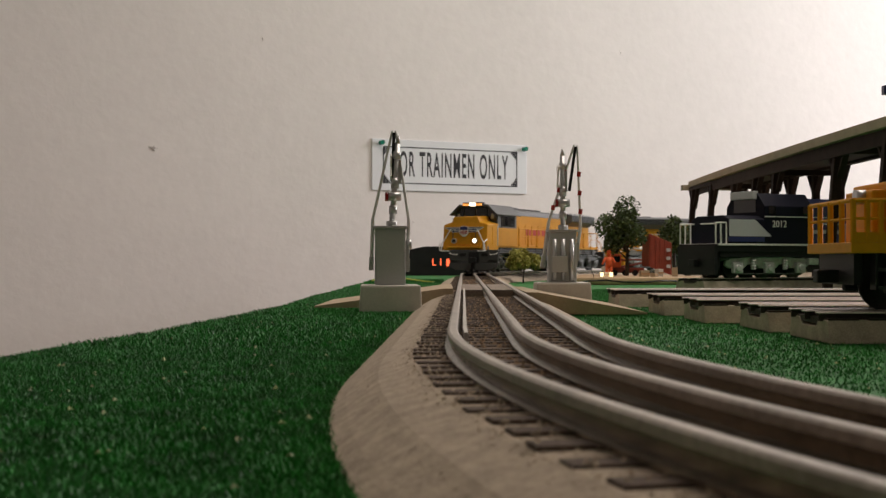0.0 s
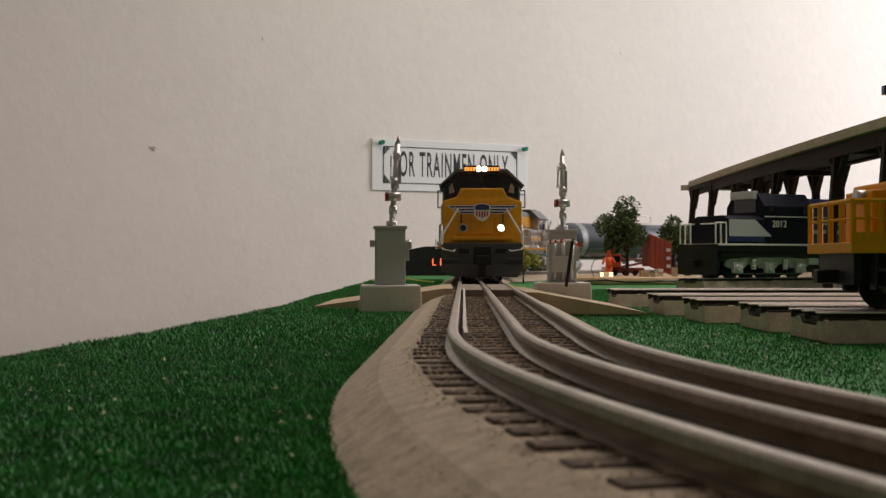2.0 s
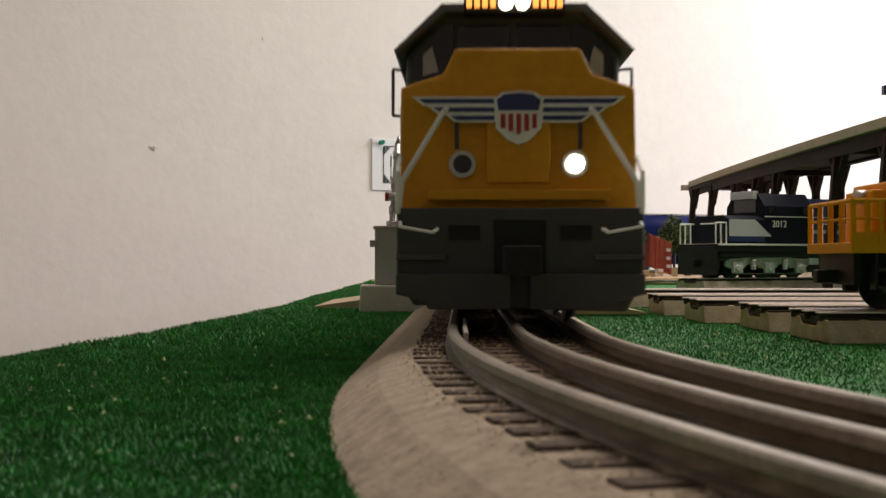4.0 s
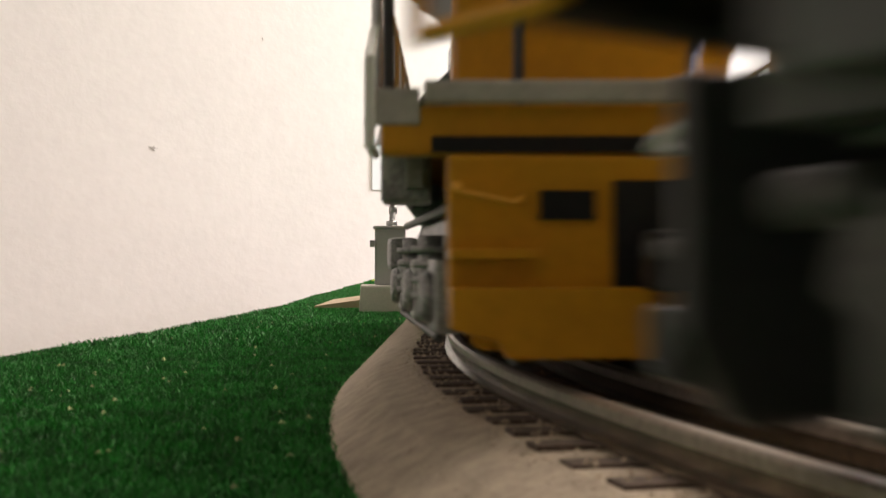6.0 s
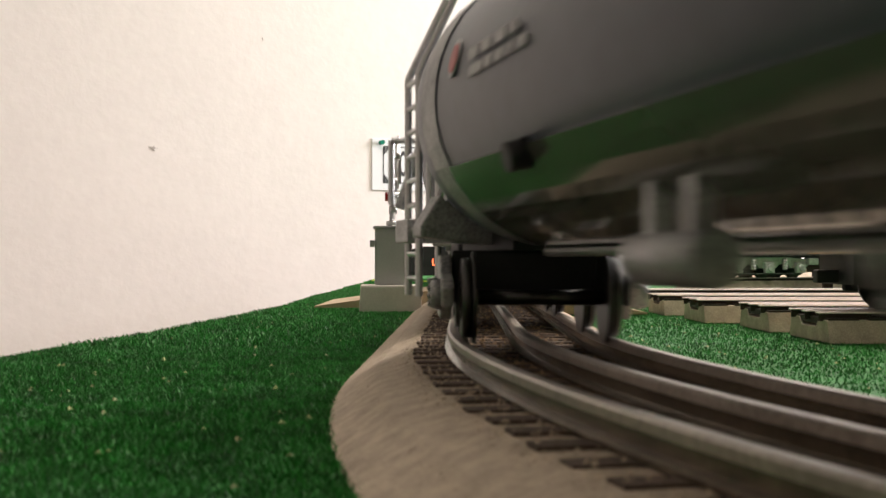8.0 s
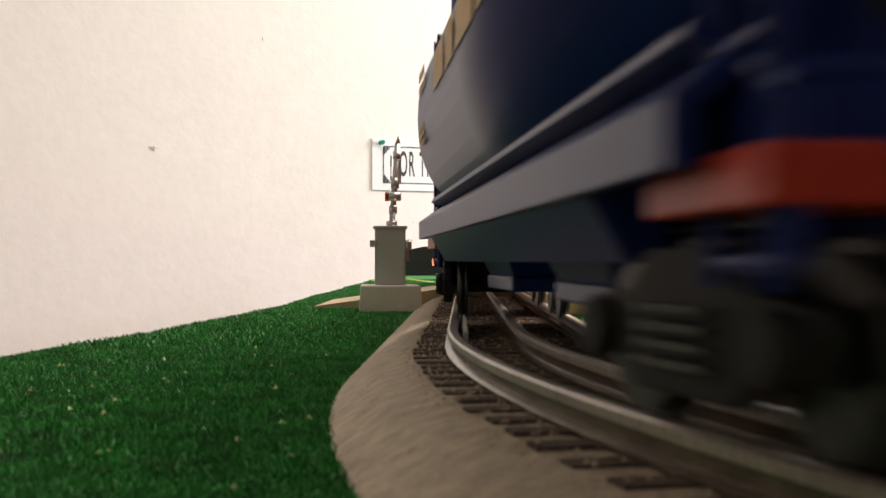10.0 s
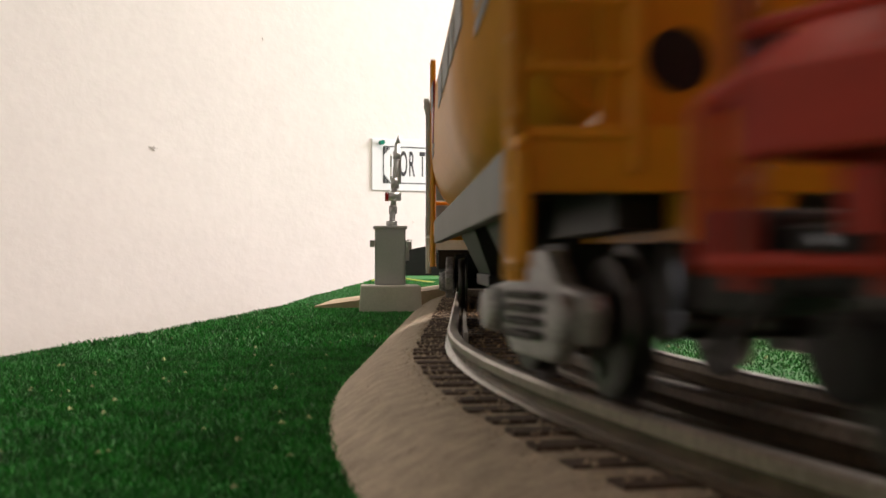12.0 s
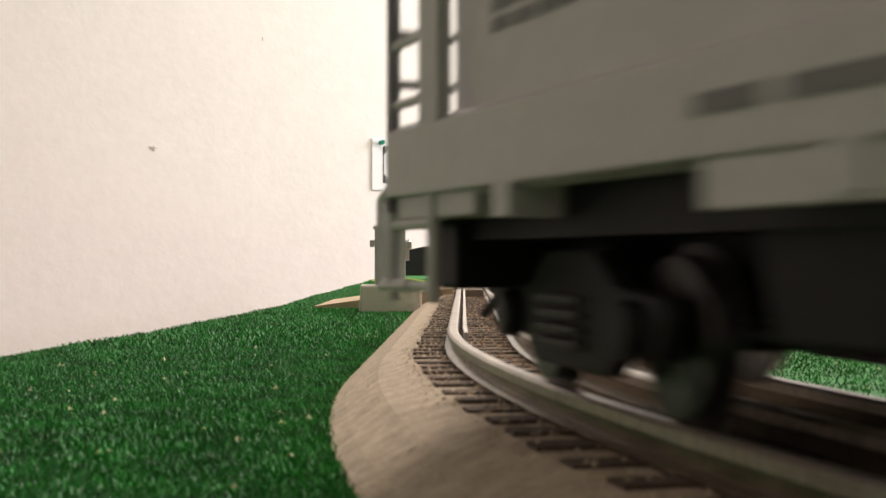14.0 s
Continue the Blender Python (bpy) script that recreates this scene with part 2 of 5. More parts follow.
# ---- track ----
bm = bmesh.new()
sweep(bm, [(-0.0428, 0.0003), (-0.0395, 0.0026), (-0.0330, 0.0064), (-0.0255, 0.0089), (0.0255, 0.0089), (0.0330, 0.0064), (0.0400, 0.0026), (0.0430, 0.0003)], 0, LOOP, 0.02)
tagged(part("roadbed", bm, M_CORK), "sandy tan roadbed strip under the track", "roadbed", kind="structure")
bm = bmesh.new()
sweep(bm, [(-0.0180, 0.0080), (-0.0170, 0.0091), (0.0170, 0.0091), (0.0180, 0.0080)], 0, LOOP, 0.02)
tagged(part("ballast", bm, M_BALLAST), "brown ballast between the ties", "ballast", kind="stuff")
track = thing("railway_track", "three-rail model track with dark brown ties and steel rails", "track")
GAUGE = 0.0162
for off in (-GAUGE, 0.0, GAUGE):
    bm = bmesh.new()
    w = 0.00125
    sweep(bm, [(off - w, RT - .0016), (off - w, RT - .0004), (off - w * .6, RT), (off + w * .6, RT), (off + w, RT - .0004), (off + w, RT - .0016)], 0, LOOP, 0.012)
    rail = part("rail", bm, M_RAIL, track, "worn steel rail head" if off else "worn steel centre rail")
    bm = bmesh.new()
    sweep(bm, [(off - .0019, 0.0093), (off - .0019, 0.0099), (off - .0006, 0.0105), (off - .0006, RT - .0015), (off + .0006, RT - .0015), (off + .0006, 0.0105),
               (off + .0019, 0.0099), (off + .0019, 0.0093)], 0, LOOP, 0.016)
    part("rail_web", bm, M_RAILSIDE, rail, "rusty brown rail side")
bm = bmesh.new()
sweep(bm, [(-.0137, .0100), (-.0137, RT - .0004), (-.0127, RT - .0004), (-.0127, .0100)], -.42, .02, .02)
part("guard_strip", bm, M_CONC, track, "thin pale strip inside the rail")
bm = boxes((-0.0250, 0.0250, -0.0023, 0.0023, 0.0060, 0.0094))
bmesh.ops.recalc_face_normals(bm, faces=bm.faces)
tie_mesh = bpy.data.meshes.new("tie")
bm.to_mesh(tie_mesh)
bm.free()
tie_mesh.materials.append(M_TIE)
TIE_STEP = 0.0113
near, rest = [], bmesh.new()
for i in range(int(LOOP / TIE_STEP)):
    u = i * TIE_STEP - STRAIGHT
    p, d = line(u)
    m = pose(p.x + random.uniform(-.0005, .0005), p.y, random.uniform(-.00015, .00012), rz=math.degrees(math.atan2(-d.x, d.y)) + random.uniform(-1.6, 1.6))
    if -1.0 < u < 0.50:
        ob = new("tie", tie_mesh)
        ob.parent, ob.matrix_world = track, m
    else:
        for v in box(rest, -0.0250, 0.0250, -0.0023, 0.0023, 0.0060, 0.0093):
            v.co = m @ v.co
tagged(part("ties", rest, M_TIE, track), kind="stuff")

# loose grains spilled over ties and ballast, and pale flecks in the grass
def grains(name, seed, count, mat, spots, size, label, cat):
    rng = random.Random(seed)
    verts, faces = [], []
    for _ in range(count):
        x, y, z = spots(rng)
        r = size * rng.uniform(.5, 1.4)
        k = len(verts)
        a = rng.uniform(0, 6.28)
        for j in range(3):
            verts.append((x + r * math.cos(a + j * 2.1), y + r * math.sin(a + j * 2.1), z))
        verts.append((x + rng.uniform(-.3, .3) * r, y, z + r * rng.uniform(.6, 1.1)))
        faces += [(k, k + 1, k + 3), (k + 1, k + 2, k + 3), (k + 2, k, k + 3)]
    me = bpy.data.meshes.new(name)
    me.from_pydata(verts, [], faces)
    me.materials.append(mat)
    return tagged(new(name, me), label, cat, kind="stuff")


def on_ballast(rng):
    p, d = line(rng.uniform(-1.0, 0.35))
    a = rng.gauss(0, .011)
    a = max(-.0165, min(.0165, a))
    return p.x - d.y * a, p.y + d.x * a, 0.0090


def on_shoulder(rng):
    p, d = line(rng.uniform(-.55, 0.30))
    a = -rng.uniform(.0185, .0350)
    z = 0.0087 + (.0006 if -a < .0252 and rng.random() < .22 else 0)
    return p.x - d.y * a, p.y + d.x * a, z - max(0, -a - .0255) * .40


def on_grass(rng):
    while True:
        x, y = rng.uniform(-.13, .30), rng.uniform(.10, .95)
        if off_track(x, y, .045) and edge_x(y) < x < .40 * y:
            return x, y, .0006


M_GRAIN = material("ballast_grain", (0.30, 0.205, 0.125), 0.9, vary=0.3, scale=200, island=0.6)
M_FLECK = material("grass_fleck", (0.42, 0.48, 0.22), 0.5, vary=0.2, scale=200, island=0.4)
grains("ballast_grains", 11, 7500, M_GRAIN, on_ballast, .00075, "loose brown ballast grains on the ties", "ballast")
grains("sand_grains", 12, 11000, material("sand_grain", (0.44, 0.36, 0.27), 0.95, vary=0.2, scale=200, island=0.45), on_shoulder, .00042, "sand grains on the roadbed shoulder", "sand")
grains("grass_flecks", 13, 420, M_FLECK, on_grass, .0007, "pale flecks among the grass fibres", "flecks")

# ---- road crossing ----
M_PLANK = material("plank_brown", (0.23, 0.185, 0.145), 0.8, vary=0.25, scale=90, bump=0.5, bump_scale=500)
crossing = thing("road_crossing", "tan road crossing with planks between the rails", "crossing")
def on_track(bm, side0, side1, y0, y1, z0, z1):
    c0, c1 = P_NEAR.x + A * (y0 - P_NEAR.y), P_NEAR.x + A * (y1 - P_NEAR.y)
    prism(bm, [(c0 + side0, y0), (c0 + side1, y0), (c1 + side1, y1), (c1 + side0, y1)], z0, z1, "z")
for s0, s1 in ((-0.0155, -0.0022), (0.0022, 0.0155)):
    bm = bmesh.new()
    on_track(bm, s0, s1, 0.70, 0.86, 0.0094, RT - 0.0006)
    part("plank", bm, M_PLANK, crossing, "weathered grey-brown plank", bevel=0.0004)
for name, sgn, y0, y1, x_end in (("ramp", 1, 0.655, 0.80, 0.110), ("ramp", -1, 0.745, 0.88, -0.079)):
    bm = bmesh.new()
    c = P_NEAR.x + A * (0.72 - P_NEAR.y) + sgn * 0.0195
    prism(bm, [(c, 0.0012), (c, RT - 0.001), (c + sgn * 0.006, RT - 0.001), (x_end, 0.0022), (x_end, 0.0012)], y0, y1)
    part(name, bm, M_ROADTAN, crossing)


# ---- crossing gates ----
M_LENS = material("lamp_lens_red", (0.07, 0.008, 0.008), 0.25, vary=0.1, scale=60, glow=0.04, glow_color=(1.0, 0.03, 0.02))
def crossing_gate(x, y, rz, lean, banded):
    g = thing("crossing_gate", "grey crossing gate machine with silver mast on a concrete base", "crossing gate", pose(x, y, 0, rz=rz), "crossing gates")
    part("base", boxes((-0.018, 0.018, -0.018, 0.018, 0.0, 0.0160), taper=0.0008), M_CONC, g, "pale concrete base", bevel=0.0012)
    body = part("housing", boxes((-0.0088, 0.0088, -0.0088, 0.0088, 0.0145, 0.0485)), M_GATEGREY, g, "grey metal housing", bevel=0.0005)
    part("cap", boxes((-0.0098, 0.0098, -0.0098, 0.0098, 0.0485, 0.0502)), M_SILVER, body, bevel=0.0004)
    part("panel", boxes((-0.0080, 0.0080, -0.0092, -0.0086, 0.0165, 0.0475)), M_GATEGREY, body, "thin access panel", bevel=0.0002)
    part("hinge_box", boxes((0.0088, 0.0112, -0.0040, 0.0040, 0.030, 0.042)), M_SILVER, body, bevel=0.0004)
    bm = bmesh.new()
    top = Vector((lean, 0, 0.0985))
    foot = Vector((0.001, 0, 0.0502))
    rod(bm, foot, top, 0.0017, n=12)
    rod(bm, foot, foot + Vector((0, 0, 0.003)), 0.0032, n=12)
    mast = part("mast", bm, M_SILVER, g, "silver metal mast")
    bm = bmesh.new()
    rod(bm, top, top + Vector((lean * .12, 0, 0.006)), 0.0016, 0.0001, n=10)
    part("finial", bm, M_SILVER, mast)
    mid = foot.lerp(top, 0.36)
    bm = bmesh.new()
    rod(bm, mid + Vector((0, -0.0040, 0)), mid + Vector((0, 0.0040, 0)), 0.0012, n=12)
    rod(bm, mid + Vector((0, 0, -0.0025)), mid + Vector((0, 0, 0.0025)), 0.0021, n=12)
    lamps = part("lamp_bar", bm, M_SILVER, mast)
    for sx in (-1, 1):
        bm = bmesh.new()
        rod(bm, mid + Vector((0.0040, sx * 0.0042, 0)), mid + Vector((-0.0035, sx * 0.0042, 0)), 0.0024, n=14)
        part("lamp", bm, M_SILVER, lamps, "silver warning lamp housing")
        bm = bmesh.new()
        rod(bm, mid + Vector((-0.0035, sx * 0.0042, 0)), mid + Vector((-0.0052, sx * 0.0042, 0)), 0.0026, 0.0024, n=14)
        part("lens", bm, M_LENS, lamps, "dark red lamp lens with black hood")
    upper = foot.lerp(top, 0.72)
    for k in (-1, 1):
        bm = bmesh.new()
        t = Matrix.Translation(upper) @ pose(0, 0, 0, 42 * k, 0, 0)
        for v in box(bm, -0.0034, -0.0026, -0.0011, 0.0011, -0.009, 0.009):
            v.co = t @ v.co
        part("crossbuck_board", bm, M_WHITE, mast, "white crossbuck board")
    # pipes and a relay box on the face of the second machine
    if banded:
        for x in (-0.0055, 0.0, 0.0055):
            bm = bmesh.new()
            rod(bm, (x, -0.0106, 0.0175), (x, -0.0106, 0.0440), 0.0014, n=10)
            part("pipe", bm, M_SILVER, body, "silver upright pipe")
        part("relay_box", boxes((-0.0078, 0.0030, -0.0125, -0.0092, 0.0225, 0.0330)), M_GATEGREY, body, bevel=0.0005)
    else:
        bm = bmesh.new()
        rod(bm, (0.0100, -0.002, 0.0395), (0.0125, -0.002, 0.0395), 0.0030, n=14)
        part("pivot", bm, M_SILVER, body, "round pivot cap")
    for k, h in ((0.20, 0.0024), (0.52, 0.0030), (0.86, 0.0022)):
        c = foot.lerp(top, k)
        bm = bmesh.new()
        rod(bm, c - Vector((0, 0, h)), c + Vector((0, 0, h)), 0.0024, n=12)
        part("collar", bm, M_SILVER, mast, "silver mast collar")
    bm = boxes((upper.x + 0.0012, upper.x + 0.0030, -0.0012, 0.0012, upper.z - 0.010, upper.z + 0.004))
    part("bracket", bm, M_SILVER, mast, bevel=0.0003)
    # The arm: two side struts that meet at the tip, pivoting beside the housing. It is keyed in motions().
    arm = new("gate_arm")
    arm.parent = g
    arm["label"] = "white A-shaped gate arm with red bands" if banded else "white A-shaped gate arm"
    arm.empty_display_size = 0.01
    for sx in (-1, 1):
        bm = bmesh.new()
        rod(bm, (sx * 0.0105, 0, -0.008), (sx * 0.0105, 0, 0.014), 0.0011)
        rod(bm, (sx * 0.0105, 0, 0.014), (sx * 0.0010, 0, 0.066), 0.0009, 0.0007)
        part("strut", bm, M_WHITE, arm)
        bm = boxes((sx * 0.0105 - 0.0014, sx * 0.0105 + 0.0014, -0.002, 0.002, -0.016, -0.008))
        part("counterweight", bm, M_SILVER, arm, bevel=0.0004)
    bm = bmesh.new()
    rod(bm, (-0.0105, 0, 0.006), (0.0105, 0, 0.006), 0.0008)
    part("cross_rod", bm, M_WHITE, arm)
    for z in (0.022, 0.034, 0.046) if banded else ():
        for sx in (-1, 1):
            k = (z - 0.014) / 0.052
            xx = sx * (0.0105 * (1 - k) + 0.001 * k)
            part("red_band", boxes((xx - 0.0012, xx + 0.0012, -0.0011, 0.0011, z, z + 0.0032)), M_RED, arm, "red band")
    tip = part("tip_support", boxes((-0.0009, 0.0009, -0.0009, 0.0009, -0.028, 0.001)), M_BLACK, arm, "black hanging support at the arm's end")
    return g, arm, tip


gate_a, arm_a, tip_a = crossing_gate(-0.031, 0.712, 4, 0.0045, False)
gate_b, arm_b, tip_b = crossing_gate(0.0775, 0.795, 0, 0.0005, True)

# ---- sign on the wall ----
SIGN_W, SIGN_H = 0.380, 0.1105
q = WALL_P + WALL_D * (SIGN_W / 2) + WALL_N * 0.002
sign = thing("wall_sign", "white framed railway sign pinned to the wall", "sign",
             Matrix(((WALL_D.x, -WALL_N.x, 0, q.x), (WALL_D.y, -WALL_N.y, 0, q.y), (0, 0, 1, EYE + 0.2055), (0, 0, 0, 1))))
part("board", boxes((-SIGN_W / 2, SIGN_W / 2, -0.002, 0.0015, -SIGN_H / 2, SIGN_H / 2)), M_SIGN, sign, bevel=0.0008)
bm = bmesh.new()
hw, hh, w = 0.165, 0.0400, 0.0022
for r in ((-hw, hw, hh - w, hh), (-hw, hw, -hh, -hh + w), (-hw, -hw + w, -hh + w, hh - w), (hw - w, hw, -hh + w, hh - w)):
    box(bm, r[0], r[1], -0.0026, -0.0021, r[2], r[3])
part("border", bm, M_INK, sign, "dark printed border")
for sx in (-1, 1):
    for sz in (-1, 1):
        bm = bmesh.new()
        for k in range(4):
            a = 0.016 - 0.0038 * k
            x0, z0 = sx * (hw - w - 0.0035 * k), sz * (hh - w)
            box(bm, min(x0, x0 - sx * 0.0028), max(x0, x0 - sx * 0.0028), -0.0026, -0.0021, min(z0, z0 - sz * a), max(z0, z0 - sz * a))
        part("corner_ornament", bm, M_INK, sign, "dark printed corner ornament")
words("lettering", "FOR TRAINMEN ONLY", 0.076, Matrix.Translation((0, -0.0022, 0)), M_INK, sign, 0.318, spread=1.19, bold=0.0009)
for k, (sx, z) in enumerate(((-0.172, 0.046), (0.180, 0.046))):
    pin = thing("push_pin", "green push pin holding the sign to the wall", "push pin", sign.matrix_world @ Matrix.Translation((sx, -0.002, z)), "push pins")
    bm = bmesh.new()
    rod(bm, (0, 0, 0), (0, -0.004, 0), 0.0012)
    rod(bm, (0, -0.004, 0), (0, -0.006, 0), 0.0052, 0.0048, n=12)
    rod(bm, (0, -0.006, 0), (0, -0.013, 0), 0.0032, n=12)
    rod(bm, (0, -0.013, 0), (0, -0.016, 0), 0.0048, 0.0052, n=12)
    part("head", bm, M_GREENPIN, pin)

# dents and scuffs in the plaster
M_SCUFF = material("plaster_scuff", (0.52, 0.48, 0.45), 0.8, vary=0.2, scale=90)
for k, (x, y, z, size, arms) in enumerate(((-.5717, 2.395, .2516, .009, 5), (-.3695, 2.494, .483, .004, 3), (-.065, 2.643, .113, .003, 3), (.42, 2.880, .522, .003, 3))):
    bm = bmesh.new()
    rng = random.Random(40 + k)
    for a in range(arms):
        ang = 2 * math.pi * a / arms + rng.uniform(-.3, .3)
        r = size * rng.uniform(.6, 1.2)
        c, s2 = math.cos(ang), math.sin(ang)
        prism(bm, [(-s2 * size * .16, c * size * .16), (c * r, s2 * r), (s2 * size * .16, -c * size * .16)], -.0012, .0004)
    ob = part("wall_scuff", bm, M_SCUFF)
    ob.matrix_world = Matrix(((WALL_D.x, -WALL_N.x, 0, x), (WALL_D.y, -WALL_N.y, 0, y), (0, 0, 1, z), (0, 0, 0, 1)))
    tagged(ob, "small grey scuff mark in the plaster wall", "scuff mark", kind="structure")


# ---- rolling stock: y is forward, z = 0 the top of the rails ----
TRAIN = []
WHEELS = []


def wheelset(tr, ya, r):
    bm = bmesh.new()
    for sx in (-1, 1):
        rod(bm, (sx * 0.0134, 0, 0), (sx * 0.0142, 0, 0), r + 0.0012, n=24)
        rod(bm, (sx * 0.0142, 0, 0), (sx * 0.0164, 0, 0), r, r * .97, n=24)
        rod(bm, (sx * 0.0164, 0, 0), (sx * 0.0170, 0, 0), r * .35, n=12)
        for a in range(4):
            c, s = math.cos(a * math.pi / 2), math.sin(a * math.pi / 2)
            rod(bm, (sx * 0.0162, c * r * .62, s * r * .62), (sx * 0.0167, c * r * .62, s * r * .62), r * .13, n=8)
    rod(bm, (-0.0136, 0, 0), (0.0136, 0, 0), 0.0017, n=10)
    ob = part("wheelset", bm, M_WHEEL, tr, "dark steel wheels on an axle")
    ob.location = (0, ya, r)
    WHEELS.append((ob, ya, r))


def freight_truck(car, y, mat, long=1.0):
    tr = new("truck")
    tr.parent, tr.location = car, (0, y, 0)
    tr["label"] = "two-axle freight truck"
    for sx in (-1, 1):
        bm = bmesh.new()
        x0, x1 = sorted((sx * 0.0180, sx * 0.0207))
        prism(bm, [(-.0245, .0105), (-.0235, .0125), (-.013, .0135), (-.0075, .0175), (.0075, .0175), (.013, .0135), (.0235, .0125), (.0245, .0105), (.0225, .0065),
                   (.0145, .0065), (.0105, .0035), (-.0105, .0035), (-.0145, .0065), (-.0225, .0065)], x0, x1, "x")
        for v in bm.verts:
            v.co.y *= long
        frame_ob = part("side_frame", bm, mat, tr, bevel=0.0006)
        for k in (-1, 1):
            bm = bmesh.new()
            rod(bm, (sx * 0.0205, k * 0.018 * long, 0.0092), (sx * 0.0228, k * 0.018 * long, 0.0092), 0.0034, 0.0028, n=12)
            part("journal_box", bm, mat, frame_ob)
        bm = bmesh.new()
        for k in (-1, 0, 1):
            for j in range(4):
                z = 0.0062 + j * 0.0017
                rod(bm, (sx * 0.0213, k * 0.0045, z), (sx * 0.0213, k * 0.0045, z + 0.0009), 0.0019, n=10)
        part("spring_nest", bm, M_TRUCK_DARK, frame_ob, "coil springs")
    part("bolster", boxes((-0.0178, 0.0178, -0.006, 0.006, 0.0085, 0.0185)), M_BLACK, tr, bevel=0.0006)
    for k in (-1, 1):
        wheelset(tr, k * 0.018 * long, 0.0085)
    return tr


def diesel_truck(car, y, mat, pilot_mat, out):
    """Three axles; on this model the pilot plate turns with the truck. out: the way to the car's end."""
    tr = new("truck")
    tr.parent, tr.location = car, (0, y, 0)
    tr["label"] = "three-axle locomotive truck"
    for sx in (-1, 1):
        bm = bmesh.new()
        x0, x1 = sorted((sx * 0.0205, sx * 0.0245))
        prism(bm, [(-.056, .014), (-.054, .0205), (-.034, .0215), (-.028, .0235), (.028, .0235), (.034, .0215), (.054, .0205), (.056, .014), (.050, .0105), (.031, .0105), (.027, .0145),
                   (.015, .0145), (.011, .0105), (-.011, .0105), (-.015, .0145), (-.027, .0145), (-.031, .0105), (-.050, .0105)], x0, x1, "x")
        side = part("side_frame", bm, mat, tr, bevel=0.0006)
        for k in (-1, 0, 1):
            bm = boxes((min(sx * .0245, sx * .0285), max(sx * .0245, sx * .0285), k * .042 - .0062, k * .042 + .0062, .0055, .0165))
            rod(bm, (sx * 0.0285, k * .042, 0.0108), (sx * 0.0302, k * .042, 0.0108), 0.0042, 0.0034, n=12)
            part("journal_box", bm, mat, side, bevel=0.0007)
        for k in (-1, 1):
            bm = bmesh.new()
            rod(bm, (sx * 0.0268, k * .021, 0.009), (sx * 0.0268, k * .021, 0.0205), 0.0022, n=10)
            for j in range(4):
                rod(bm, (sx * 0.0268, k * .021, 0.0098 + j * .0026), (sx * 0.0268, k * .021, 0.0110 + j * .0026), 0.0033, n=10)
            part("spring", bm, mat, side)
            if k == -out:
                bm = boxes((min(sx * .0235, sx * .0300), max(sx * .0235, sx * .0300), k * .058 - .0068, k * .058 + .0068, .0140, .0215))
                part("brake_cylinder", bm, mat, side, bevel=0.0012)
            else:
                bm = bmesh.new()
                rod(bm, (sx * .0230, k * .051, .0205), (sx * .0230, k * .062, .0205), .0022, n=14)
                part("sand_pipe", bm, M_TRUCK_DARK, side, "dark cylinder at the truck's end")
        bm = bmesh.new()
        rod(bm, (sx * 0.0262, -.050, 0.0240), (sx * 0.0262, .050, 0.0240), 0.0008)
        rod(bm, (sx * 0.0275, -.044, 0.0048), (sx * 0.0275, .044, 0.0048), 0.0007)
        part("brake_pipe", bm, M_TRUCK_DARK, side)
    part("bolster", boxes((-0.019, 0.019, -0.05, 0.05, 0.013, 0.026)), M_BLACK, tr)
    part("motor_block", boxes((-0.0128, 0.0128, -0.055, 0.055, 0.0030, 0.0128)), M_BLACK, tr, "black motor and gear block")
    for k in (-1, 0, 1):
        wheelset(tr, k * 0.042, 0.0108)
    # pilot with plough, hung on the truck
    bm = bmesh.new()
    ye = out * 0.068
    prism(bm, [(-.0285, .0300), (.0285, .0300), (.0285, .0110), (.0245, .0046), (-.0245, .0028), (-.0285, .0110)], ye, ye - out * 0.0025)
    pilot = part("pilot", bm, pilot_mat, tr, "yellow pilot plate" if pilot_mat is M_YELLOW else "dark grey pilot plate", bevel=0.0006)
    def O(a, b):
        return min(ye + out * a, ye + out * b), max(ye + out * a, ye + out * b)
    part("coupler_pocket", boxes((-.0068, .0068, *O(0, .0006), .0125, .0268)), M_BLACK, pilot, "black coupler opening")
    bm = boxes((-.0034, .0034, *O(.0006, .012), .0135, .0190), (-.0050, .0050, *O(.008, .013), .0125, .0200))
    part("coupler", bm, M_BLACK, pilot, "black knuckle coupler", bevel=0.0008)
    for sx in (-1, 1):
        bm = bmesh.new()
        prism(bm, [(sx * .0285, .0128), (sx * .0022, .0128), (sx * .0022, .0036), (sx * .0210, .0036), (sx * .0222, .0058), (sx * .0285, .0075)], ye, ye + out * 0.0034)
        part("plough", bm, pilot_mat, pilot, bevel=0.0004)
        part("hose_port", boxes((min(sx * .0165, sx * .0092), max(sx * .0165, sx * .0092), *O(0, .0007), .0216, .0254)), M_BLACK, pilot, "black hose opening")
        part("foothold", boxes((min(sx * .0285, sx * .0170), max(sx * .0285, sx * .0170), *O(0, .0028), .0164, .0178)), pilot_mat, pilot, bevel=0.0003)
        bm = bmesh.new()
        bent(bm, [(sx * .0276, ye + out * .001, .0262), (sx * .0276, ye + out * .0035, .0250), (sx * .0200, ye + out * .0035, .0235), (sx * .0190, ye + out * .001, .0245)], 0.0005)
        part("uncoupling_bar", bm, M_WHITE if pilot_mat is not M_YELLOW else pilot_mat, pilot, "thin bar")
    part("drawbar", boxes((-.004, .004, min(0, out * .067), max(0, out * .067), .0132, .0165)), M_BLACK, tr)
    return tr


